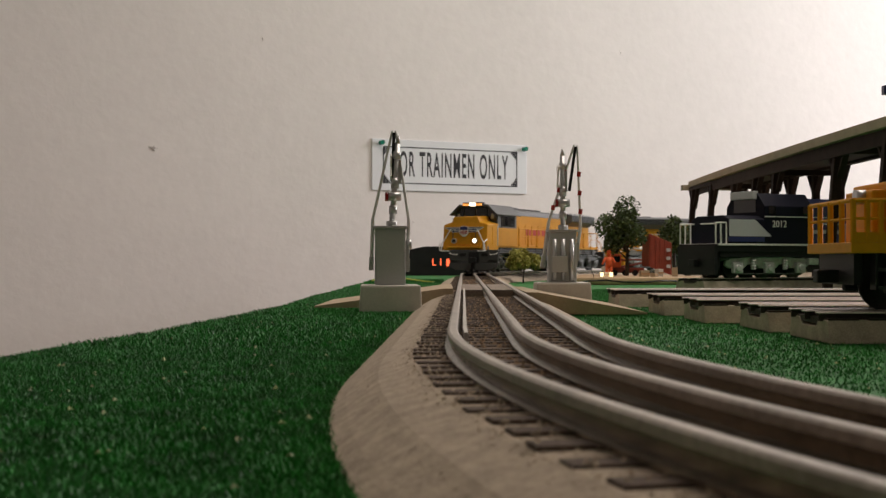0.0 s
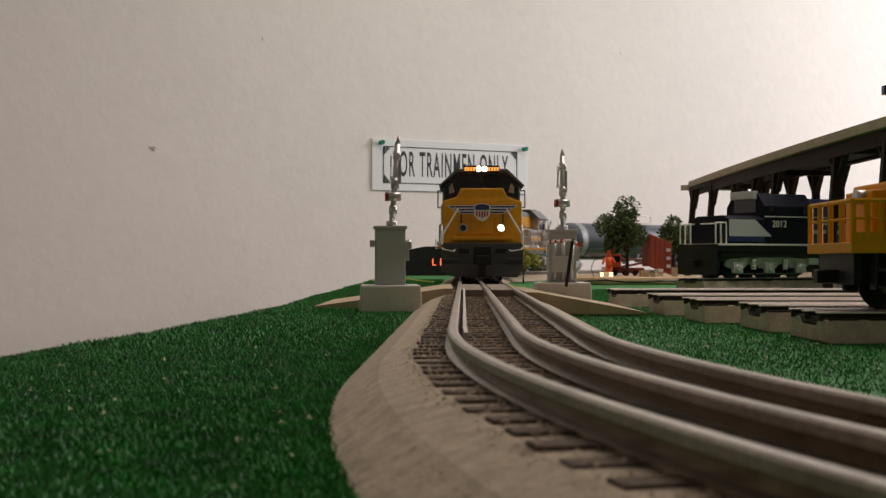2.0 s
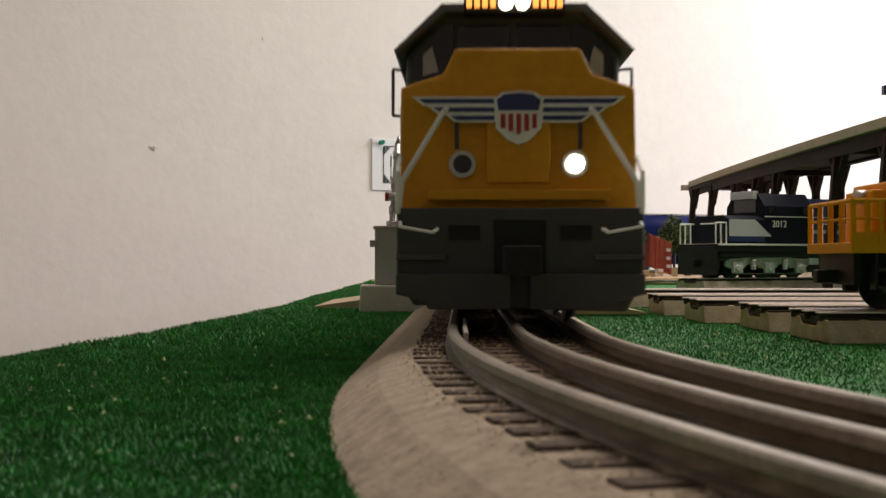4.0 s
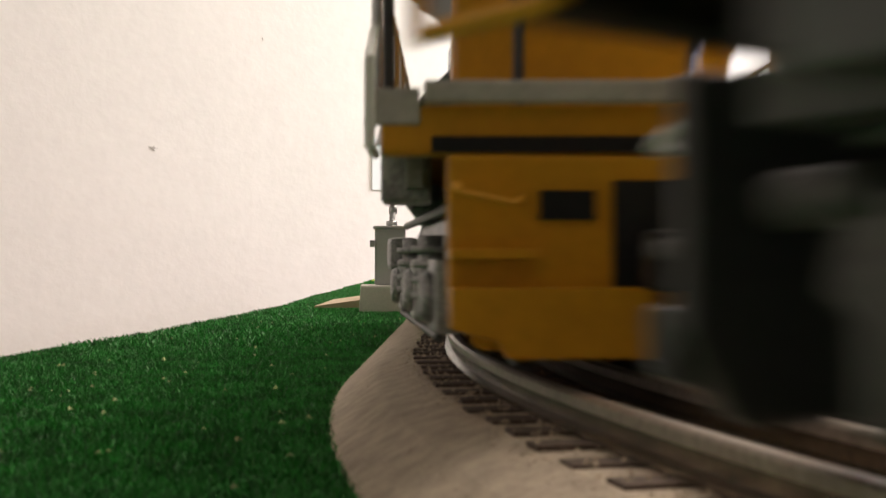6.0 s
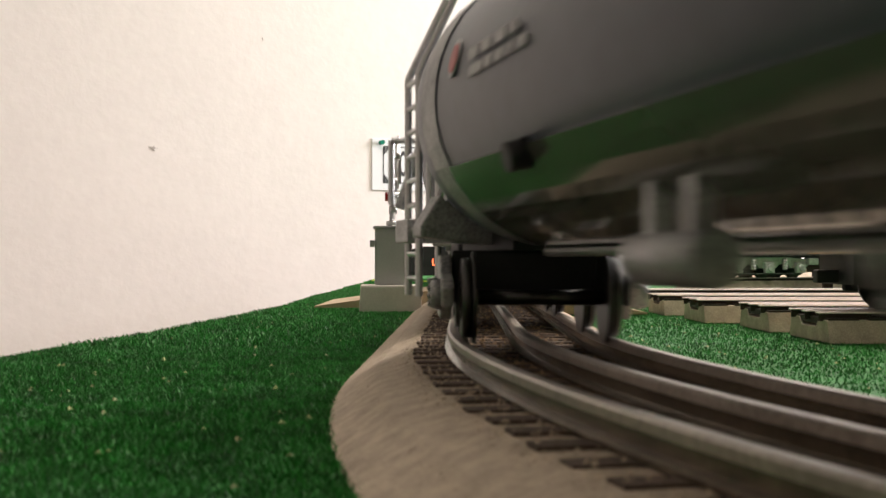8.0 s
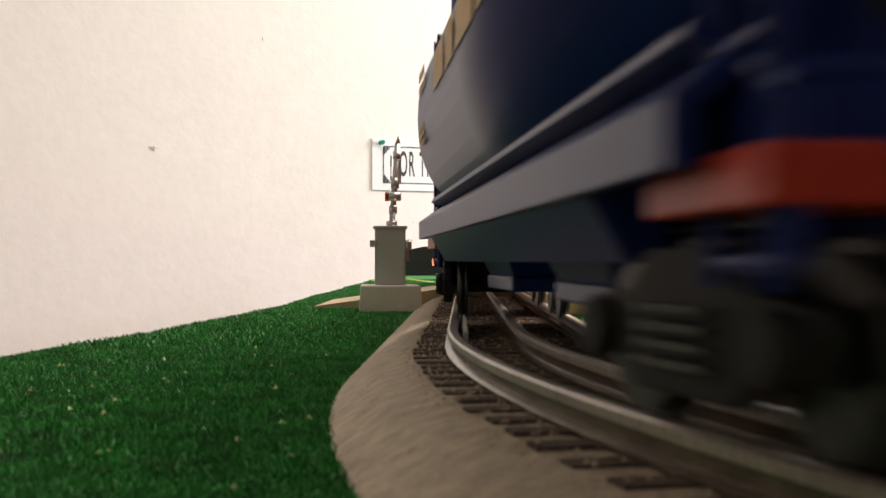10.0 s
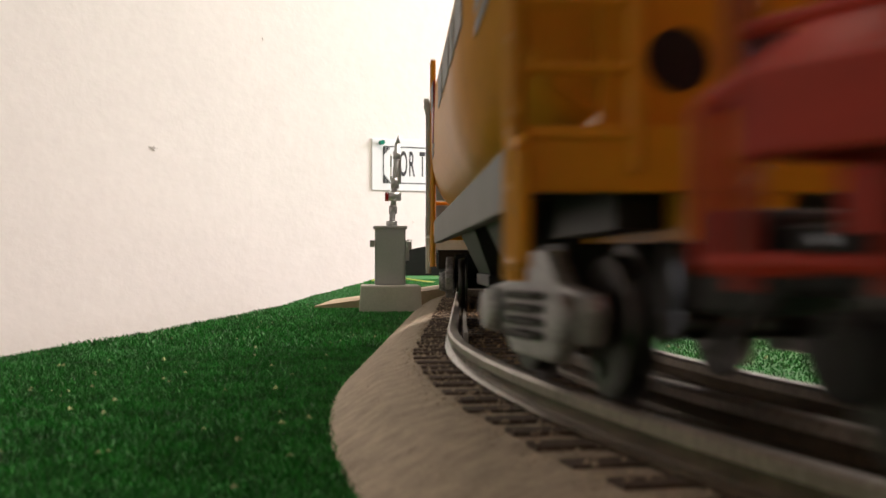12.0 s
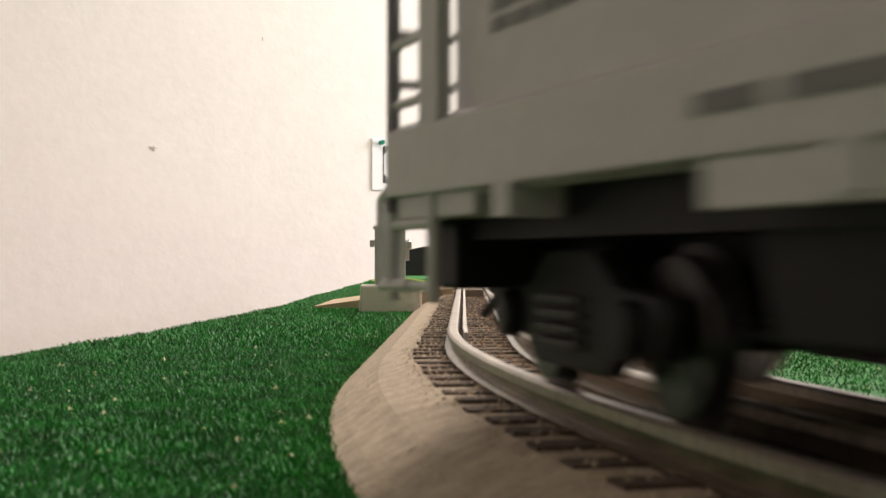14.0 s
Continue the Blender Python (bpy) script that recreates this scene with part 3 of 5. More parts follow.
def bars(bm, x, y0, z0, y1, z1, rows, rng, flip=1):
    """Plain bars in place of writing too small to read, on a side face at x."""
    h = (z1 - z0) / (rows * 1.6)
    for r in range(rows):
        y, z = y0, z1 - (r + 1) * h * 1.6
        while y < y1 - (y1 - y0) * .12:
            w = (y1 - y0) * rng.uniform(.10, .28)
            e = min(y + w, y1)
            box(bm, x, x + 0.0002, y, e, z, z + h)
            y = e + (y1 - y0) * .05


def bar_parts(bm, mat, parent, label):
    """The bars gathered in bm, each as a part of its own."""
    co = [v.co.copy() for v in bm.verts]
    bm.free()
    for i in range(0, len(co), 8):
        one = bmesh.new()
        box(one, *[f(c[a] for c in co[i:i + 8]) for a in range(3) for f in (min, max)])
        part("lettering", one, mat, parent, label if i == 0 else "")


def locomotive(name, label, pilot_mat, truck_mat, sill_mat, end_mat, rail_mat, rev, picture):
    """end_mat: nose and cab. rev: the cab trails."""
    car = thing(name, label, "locomotive", group="moving train")
    f = -0.915 if rev else 1    # the second engine is a little shorter
    half = .147 if rev else .164
    rng = random.Random(5)

    def Y(a, b):
        return (f * a, f * b) if f > 0 else (f * b, f * a)
    # deck and frame
    bm = boxes((-.0308, .0308, *Y(-.228, .222), .0346 if rev else .0335, .0375))
    part("walkway", bm, sill_mat, car, "pale walkway edge" if rev else "yellow walkway", bevel=0.0005)
    if rev:
        part("walkway_underside", boxes((-.0306, .0306, *Y(-.226, .220), .0318, .0345)), M_YELLOW, car, "yellow lower walkway edge")
    part("frame", boxes((-.020, .020, *Y(-.222, .215), .0245, .0335)), M_LOCOGREY, car, "dark frame beam")
    # fuel tank
    bm = bmesh.new()
    side = [(.0262 + .0034 * math.sin(math.pi * k / 12) - .0125 * max(0, (k - 6) / 6) ** 2.2, .0285 - .0250 * k / 12) for k in range(13)]
    prism(bm, side + [(-x, z) for x, z in reversed(side)], *(Y(-.092, .0765) if rev else Y(-.088, .074)))
    tank = part("fuel_tank", bm, M_FUEL if rev else M_FUELDARK, car, "rounded glossy fuel tank")
    for fc in tank.data.polygons:
        fc.use_smooth = len(fc.vertices) == 4
    for sx in (-1, 1):
        bm = bmesh.new()
        ya, yb = Y(-.150, -.094)
        rod(bm, (sx * .0250, ya, .0272), (sx * .0250, yb, .0272), .0040, n=14)
        part("air_tank", bm, truck_mat if rev else M_LOCOGREY, car, "air reservoir under the walkway")
        bm = boxes((min(sx * .0252, sx * .0280), max(sx * .0252, sx * .0280), *Y(-.216, .212), .0268, .0336))
        for y in (-.17, -.10, -.03, .04, .11, .17):
            box(bm, min(sx * .0278, sx * .0292), max(sx * .0278, sx * .0292), f * y - .0030, f * y + .0030, .0272, .0334)
        part("side_skirt", bm, M_SKIRT if rev else M_PILOT, car, "grey frame side under the walkway", bevel=0.0004)
        bm = bmesh.new()
        for z in (.0300, .0268):
            rod(bm, (sx * .0290, f * -.20, z), (sx * .0290, f * .19, z), .0007)
        part("pipe_run", bm, truck_mat, car)
        for y in (-.205, .195):
            bm = boxes((sx * .0318 - (.0075 if sx > 0 else 0), sx * .0318 + (0 if sx > 0 else .0075), f * y - .0060, f * y + .0060, .0250, .0335),)
            part("step_well", bm, truck_mat if rev else M_LOCOGREY, car, "boarding steps", bevel=0.0005)
    # long hood
    bm = bmesh.new()
    prism(bm, [(-.0205, .0352), (.0205, .0352), (.0205, .0795), (-.0205, .0795)], *Y(-.212, .120))
    hood = part("long_hood", bm, M_YELLOW, car, "yellow long hood", bevel=0.0008)
    bm = bmesh.new()
    prism(bm, [(-.0208, .0790), (.0208, .0790), (.0190, .0850), (.0130, .0880), (-.0130, .0880), (-.0190, .0850)], *Y(-.212, .120))
    roof = part("hood_roof", bm, M_LOCOGREY, car, "grey hood roof", bevel=0.0008)
    for y in (-.185, -.160, -.02, .005, .03):
        bm = bmesh.new()
        rod(bm, (0, f * y, .0878), (0, f * y, .0905), .0105, n=18)
        part("roof_fan", bm, M_DARK, roof)
    bm = boxes((-.007, .007, *Y(.055, .085), .0878, .0915))
    part("exhaust", bm, M_DARK, roof, bevel=0.001)
    # flared radiators
    for sx in (-1, 1):
        bm = bmesh.new()
        prism(bm, [(sx * .0203, .0690), (sx * .0310, .0760), (sx * .0310, .0860), (sx * .0180, .0892), (sx * .0180, .0700)], *Y(-.211, -.105))
        rad = part("radiator", bm, M_LOCOGREY, car, "flared radiator housing", bevel=0.0008)
        for k in range(5):
            part("grille_slat", boxes((min(sx * .0308, sx * .0314), max(sx * .0308, sx * .0314), *Y(-.207, -.109), .0770 + k * .0018, .0778 + k * .0018)), M_BLACK, rad)
        for k in range(13):
            y0 = -.205 + k * .0245
            part("hood_door", boxes((min(sx * .0204, sx * .0210), max(sx * .0204, sx * .0210), *Y(y0, y0 + .0222), .0385, .0665)), M_YELLOW, hood, bevel=0.0003)
        if not picture:
            bm = bmesh.new()
            xs = sx * .0211 if sx > 0 else sx * .0213
            bars(bm, xs, -.06, .052, .06, .066, 1, rng)
            bar_parts(bm, M_RED, hood, "red lettering bars")
            # winged shield on the hood side
            bm = bmesh.new()
            prism(bm, [(-.012, .062), (-.012, .052), (0, .044), (.012, .052), (.012, .062), (0, .065)], xs, xs + .0003, "x")
            for v in bm.verts:
                v.co.y += f * -.095
            part("shield", bm, M_SHIELDRED, hood, "red, white and blue shield shape")
            bm = bmesh.new()
            for k in range(3):
                box(bm, xs, xs + .0004, *Y(-.105 + k * .0078, -.1015 + k * .0078), .050, .058)
            box(bm, xs, xs + .0004, *Y(-.106, -.084), .0590, .0625)
            part("shield_bars", bm, M_WHITE, hood)
            bm = bmesh.new()
            for s2 in (-1, 1):
                for k in range(3):
                    box(bm, xs, xs + .0003, min(f * -.095 + s2 * .0135, f * -.095 + s2 * (.030 - k * .004)), max(f * -.095 + s2 * .0135, f * -.095 + s2 * (.030 - k * .004)), .0605 - k * .003, .0622 - k * .003)
            part("wing", bm, M_NAVY, hood, "blue wing stripes")
        else:
            for k in range(10):
                if k in (2, 6):
                    continue
                for j in range(5):
                    bm = boxes((min(sx * .0212, sx * .0215), max(sx * .0212, sx * .0215), *Y(-.105 + k * .0222, -.105 + k * .0222 + .0195), .0405 + j * .0052, .0432 + j * .0052 + .0008 * ((k + j) % 3)))
                    part("louvre_print", bm, M_PRINT, hood, "dark printed louvre stripe")
    # cab and nose
    cab = part("cab", boxes((-.0318, .0318, *Y(.060 if rev else .120, .186), .0352, .0600)), end_mat, car, "crew cab", bevel=0.0008)
    bm = bmesh.new()
    prism(bm, [(-.0316, .0598), (.0316, .0598), (.0316, .0775), (.0200, .0895), (-.0200, .0895), (-.0316, .0775)], *Y(.1202, .1858))
    part("cab_upper", bm, M_LOCOGREY if not rev else end_mat, cab, "grey upper cab", bevel=0.0006)
    bm = bmesh.new()
    prism(bm, [(-.0350, .0775), (-.0343, .0767), (-.0200, .0887), (.0200, .0887), (.0343, .0767), (.0350, .0775), (.0210, .0910), (-.0210, .0910)], *Y(.112, .196))
    part("cab_roof", bm, M_LOCOGREY, cab, "dark grey cab roof with sloped eaves")
    # nose, top sloping forward
    y0, y1 = f * .185, f * .2235
    bm = bmesh.new()
    o = [(-.0322, .0296), (.0322, .0296), (.0322, .0632), (.0205, .0668), (.0172, .0738), (-.0172, .0738), (-.0205, .0668), (-.0322, .0632)]
    lo = [bm.verts.new((x, y0, z + (.002 if z > .05 else 0))) for x, z in o]
    hi = [bm.verts.new((x * .985, y1 - f * (.004 if z > .05 else 0), z)) for x, z in o]
    bm.faces.new(lo)
    bm.faces.new(list(reversed(hi)))
    for i in range(8):
        bm.faces.new((lo[i], lo[(i + 1) % 8], hi[(i + 1) % 8], hi[i]))
    nose = part("nose", bm, end_mat, car, "broad blunt nose", bevel=0.0010)
    ya = f * .1868
    for x0, x1, z0, z1 in ((-.0165, -.0010, .0735, .0865), (.0010, .0165, .0735, .0865)):
        part("windscreen", boxes((x0, x1, min(ya, ya + f * .0006), max(ya, ya + f * .0006), z0, z1)), M_GLASS, cab, "dark windscreen", bevel=0.0008)
    for sx in (-1, 1):
        bm = bmesh.new()
        prism(bm, [(sx * .0178, .0715), (sx * .0300, .0675), (sx * .0300, .0765), (sx * .0205, .0865), (sx * .0178, .0865)], min(ya, ya + f * .0006), max(ya, ya + f * .0006))
        part("windscreen", bm, M_GLASS, cab, "dark corner window")
        # Pale plate paints the daylight seen through the corner window.
        bm = bmesh.new()
        prism(bm, [(sx * .0222, .0725), (sx * .0268, .0712), (sx * .0268, .0772), (sx * .0240, .0800)], min(ya + f * .0006, ya + f * .0010), max(ya + f * .0006, ya + f * .0010))
        part("window_frame", bm, M_PALE, cab, "pale daylight showing in the corner window")
        xs = sorted((sx * .0318, sx * .0324))
        for ya0, ya1 in ((.128, .164), (.153, .175)):
            part("side_window", boxes((*xs, *Y(ya0, ya1), .0620, .0755)), M_GLASS, cab, "dark side window", bevel=0.0008)
        bm = bmesh.new()
        bent(bm, [(sx * .0324, f * .180, .074), (sx * .0360, f * .182, .074), (sx * .0360, f * .182, .060), (sx * .0324, f * .180, .060)], .0005)
        part("mirror", bm, M_DARK, cab)
        part("cab_door", boxes((*xs, *Y(.190, .205), .0360, .0600)), end_mat, nose, bevel=0.0004)
        part("grab_rail", rods((sx * .0328, f * .1885, .036), (sx * .0328, f * .1885, .062)), M_WHITE, nose)
        if picture:
            for k in range(5):
                bm = bmesh.new()
                c = .150 + k * .0095
                hh = .052 + .012 * ((k * 3) % 4) / 3
                prism(bm, [(f * (c - .005), .037), (f * (c - .003), hh - .006), (f * c, hh), (f * (c + .003), hh - .007), (f * (c + .005), .037)], sx * .0325 - .0003, sx * .0325 + .0001 * sx, "x")
                part("tree_print", bm, M_PRINT if k % 2 else M_PRINT2, cab, "dark printed landscape shape")
        if picture:
            for k in range(7):
                for j, (m2, lab) in enumerate(((M_PRINT, "brown printed stripe"), (M_YELLOW, "orange printed stripe"), (M_PRINT, "brown printed stripe"))):
                    z = .0385 + j * .0068 + .0012 * ((k + j) % 2)
                    part("stripe_print", boxes((min(sx * .0317, sx * .0321), max(sx * .0317, sx * .0321), *Y(.063 + k * .0115, .0735 + k * .0115), z, z + .0042)), m2, cab, lab)
            part("nose_print", boxes((*xs, *Y(.2055, .2165), .0365, .0570)), M_PRINT, nose, "brown printed patch", bevel=0.0002)
            part("nose_print", boxes((*xs, *Y(.1455, .1500), .0365, .0590)), M_PRINT, cab, "brown printed patch")
    # lights
    box_y = f * .196
    lb = part("light_box", boxes((-.0146, .0146, min(box_y - f * .006, box_y + f * .002), max(box_y - f * .006, box_y + f * .002), .0878, .0938)), M_BLACK, cab, bevel=0.0006)
    yf = box_y + f * .0021
    for sx in (-1, 1):
        bm = bmesh.new()
        rod(bm, (sx * .0024, yf - f * .001, .0909), (sx * .0024, yf + f * .0006, .0909), .0022, n=14)
        part("headlight", bm, M_GLASS if rev else M_LAMP, lb, "" if rev else "lit headlight")
        bm = bmesh.new()
        for k in range(4):
            x = sx * (.0062 + k * .0023)
            box(bm, x - .0008, x + .0008, min(yf, yf + f * .0005), max(yf, yf + f * .0005), .0893, .0922)
        part("number_board", bm, M_BLACK if rev else M_NUMBER, lb, "" if rev else "amber lit number board with plain bars")
    yn = y1 - f * .0012
    for sx in (-1, 1):
        bm = bmesh.new()
        rod(bm, (sx * .0150, yn - f * .002, .0420), (sx * .0150, yn + f * .0022, .0420), .0036, n=16)
        dl = part("ditch_light", bm, M_SILVER, nose, "round ditch light")
        bm = bmesh.new()
        rod(bm, (sx * .0150, yn + f * .0022, .0420), (sx * .0150, yn + f * .0028, .0420), .0025, n=14)
        part("lens", bm, M_LAMP if (sx < 0 and not rev) else M_GLASS, dl)
        # white handrails down the nose
        bm = bmesh.new()
        bent(bm, [(sx * .0180, yn + f * .001, .0575), (sx * .0200, yn + f * .003, .0560), (sx * .0310, yn + f * .006, .0370), (sx * .0318, yn + f * .006, .0285), (sx * .0200, yn + f * .006, .0285)], .0008)
        part("nose_handrail", bm, M_WHITE, nose, "white bent handrail")
        bm = bmesh.new()
        rod(bm, (sx * .0165, yn + f * .0014, .059), (sx * .0165, yn + f * .0014, .046), .0006)
        part("grab_iron", bm, M_DARK, nose)
    part("nose_step", boxes((-.0240, .0240, min(yn, yn + f * .006), max(yn, yn + f * .006), .0322, .0350)), end_mat, nose, bevel=0.0005)
    part("nose_door", boxes((-.0085, .0085, min(yn, yn + f * .0014), max(yn, yn + f * .0014), .0370, .0600)), end_mat, nose, bevel=0.0005)
    if not picture:
        # shield with wings on the nose
        ye = sorted((yn + f * .0008, yn + f * .0024))
        for sx in (-1, 1):
            wing = bmesh.new()
            inner = bmesh.new()
            for k, (a, b) in enumerate(((.0285, .0600), (.0245, .0577), (.0200, .0555))):
                prism(wing, [(sx * .0060, b - .0023), (sx * .0060, b), (sx * a, b), (sx * (a - .0030), b - .0023)], ye[0], ye[1])
                prism(inner, [(sx * .0065, b - .0018), (sx * .0065, b - .0006), (sx * (a - .0018), b - .0006), (sx * (a - .0035), b - .0018)], ye[0] - .0002, ye[1] + .0002)
            w = part("wing", wing, M_WHITE, nose, "white-edged wing shape")
            part("wing_stripe", inner, M_NAVY, w, "dark blue stripe")
        drop = .0045
        def shrink(x, z):
            return x * .86, (z - .0660) * .82 + .0660 - drop
        sh = [(-.0078, .0635), (-.0050, .0655), (0, .0660), (.0050, .0655), (.0078, .0635), (.0070, .0590), (.0072, .0540), (.0035, .0500), (0, .0485), (-.0035, .0500), (-.0072, .0540), (-.0070, .0590)]
        bm = bmesh.new()
        prism(bm, [shrink(x, z) for x, z in sh], ye[0], ye[1] + .0004 if f > 0 else ye[1])
        s = part("shield", bm, M_WHITE, nose, "red, white and blue shield shape")
        zf = (ye[1] + .0004, ye[1] + .0007) if f > 0 else (ye[0] - .0003, ye[0])
        bm = bmesh.new()
        prism(bm, [shrink(x, z) for x, z in ((-.0068, .0630), (-.0045, .0648), (0, .0653), (.0045, .0648), (.0068, .0630), (.0062, .0596), (-.0062, .0596))], *zf)
        part("shield_top", bm, M_NAVY, s, "dark blue field")
        for k in range(5):
            x = -.0042 + k * .0021
            part("shield_stripe", boxes((x - .0006, x + .0006, *zf, .0545 - drop + abs(x) * .35, .0598 - drop)), M_SHIELDRED, s)
    # walkway handrails
    for sx in (-1, 1):
        bm = bmesh.new()
        rod(bm, (sx * .0318, f * -.222, .0600), (sx * .0318, f * .112, .0600), .0006)
        rod(bm, (sx * .0318, f * -.222, .0490), (sx * .0318, f * .112, .0490), .0004)
        part("handrail", bm, rail_mat, car, "long side handrail")
        for k in range(11):
            y = f * (-.222 + k * .0334)
            bm = bmesh.new()
            rod(bm, (sx * .0318, y, .0370), (sx * .0318, y, .0605), .0009, .0007)
            rod(bm, (sx * .0318, y, .0355), (sx * .0318, y, .0390), .0020, .0012)
            part("stanchion", bm, rail_mat, car)
        bm = bmesh.new()
        bent(bm, [(sx * .0318, f * -.228, .0480), (sx * .0318, f * -.240, .0420), (sx * .0318, f * -.240, .0310), (sx * .0318, f * -.226, .0310)], .0007)
        part("step_rail", bm, M_WHITE if rev else rail_mat, car, "bent step rail")
        bm = bmesh.new()
        bent(bm, [(sx * .0318, f * .222, .0440), (sx * .0318, f * .2330, .0390), (sx * .0318, f * .2330, .0290), (sx * .0318, f * .219, .0290)], .0007)
        part("step_rail", bm, M_WHITE, car, "bent step rail")
    for x0, x1 in ((-.030, -.012), (.012, .030)):
        bm = bmesh.new()
        bent(bm, [(x0, f * -.2255, .036), (x0, f * -.2255, .0600), (x1, f * -.2255, .0600), (x1, f * -.2255, .036)], .0008)
        part("end_handrail", bm, M_DARK, car, "dark end platform handrail")
    # Leading engine's sill is blackened to stand for the shade there.
    part("end_sill", boxes((-.0308, .0308, *Y(-.231, -.226), .0305, .0372)), M_YELLOW if rev else M_BLACK, car, bevel=0.0006)
    if rev:
        part("sill_band", boxes((-.0250, .0250, *Y(-.2345, -.2310), .0372, .0402)), M_PALEBAND, car, "pale grey edge of the end platform", bevel=0.0005)
        part("sill_gap", boxes((-.0240, .0240, *Y(-.2316, -.2308), .0308, .0330)), M_BLACK, car)
        for sx in (-1, 1):
            part("sill_plate", boxes((min(sx * .0255, sx * .0328), max(sx * .0255, sx * .0328), *Y(-.2316, -.2308), .0345, .0395)), M_PALEBAND, car, "pale grey corner plate", bevel=0.0004)
    else:
        # Added black plate paints the shade at the rear onto the yellow hood.
        part("hood_end", boxes((-.0200, .0200, *Y(-.2135, -.2118), .0380, .0780)), M_BLACK, car, "black plate standing for shade on the hood end")
    part("front_sill", boxes((-.0322, .0322, *Y(.216, .2215), .0280, .0345)), M_YELLOW if rev else M_PILOT, car, bevel=0.0006)
    a = diesel_truck(car, half, truck_mat, pilot_mat, 1)
    b = diesel_truck(car, -half, truck_mat, pilot_mat, -1)
    if not rev:    # the leading pilot is the wider one
        for ob in [c for c in a.children if c.name.startswith("pilot")]:
            for piece in [ob, *ob.children]:
                if not piece.name.startswith("coupler"):
                    piece.data.transform(Matrix.Diagonal((1.13, 1, 1, 1)))
    return car, ((a, half), (b, half))


def rods(*pts, r=0.0007, n=6):
    bm = bmesh.new()
    bent(bm, pts, r, n)
    return bm


M_PALE = material("pale_grey_paint", (0.50, 0.51, 0.54), 0.35, vary=0.06, scale=50, coat=0.3)
M_SKIRT = material("skirt_grey", (0.24, 0.235, 0.22), 0.4, vary=0.3, scale=60)
M_PALEBAND = material("platform_edge_grey", (0.42, 0.40, 0.37), 0.5, vary=0.15, scale=60)
M_FUEL = material("fuel_tank_paint", (0.22, 0.22, 0.21), 0.09, vary=0.15, scale=30, coat=0.5)
M_FUELDARK = material("fuel_tank_dark", (0.022, 0.022, 0.021), 0.38, vary=0.2, scale=30, spec=0.25)
M_SHIELDRED = material("shield_red", (0.38, 0.03, 0.03), 0.4, vary=0.08, scale=60)
M_PRINT = material("print_dark", (0.115, 0.062, 0.036), 0.36, vary=0.5, scale=60, coat=0.3)
M_PRINT2 = material("print_grey", (0.26, 0.25, 0.24), 0.36, vary=0.3, scale=60, coat=0.3)
M_NOSEGREY = material("nose_grey", (0.46, 0.41, 0.36), 0.32, scale=48, second=(0.15, 0.095, 0.062), coat=0.4)
M_SILL = material("sill_white", (0.62, 0.60, 0.57), 0.32, vary=0.08, scale=50, coat=0.3)


car, trucks = locomotive("diesel_locomotive", "yellow diesel locomotive with dark grey roof and lit headlights", M_PILOT, M_TRUCK_DARK, M_YELLOW, M_YELLOW, M_YELLOW, False, False)
TRAIN.append((car, 0.237, trucks))
car, trucks = locomotive("diesel_locomotive", "yellow locomotive with printed grey cab, silver trucks, running backwards", M_YELLOW, M_TRUCK_SILVER, M_SILL, M_NOSEGREY, M_SILVER, True, True)
TRAIN.append((car, 0.747, trucks))


def under_gear(car, mat, half, length, end_mat, through_sill=True):
    if through_sill:
        part("centre_sill", boxes((-.006, .006, -length / 2, length / 2, .0185, .0250)), mat, car)
    for k in (-1, 1):
        y = k * length / 2
        bm = boxes((-.0035, .0035, min(y, y + k * .016), max(y, y + k * .016), .0130, .0195), (-.0060, .0060, min(y + k * .009, y + k * .018), max(y + k * .009, y + k * .018), .0110, .0210))
        part("coupler", bm, M_BLACK, car, "black knuckle coupler", bevel=0.0008)
        bm = bmesh.new()
        bent(bm, [(.008, y, .018), (.009, y + k * .006, .012), (.010, y + k * .011, .008)], .0008)
        part("air_hose", bm, M_BLACK, car)


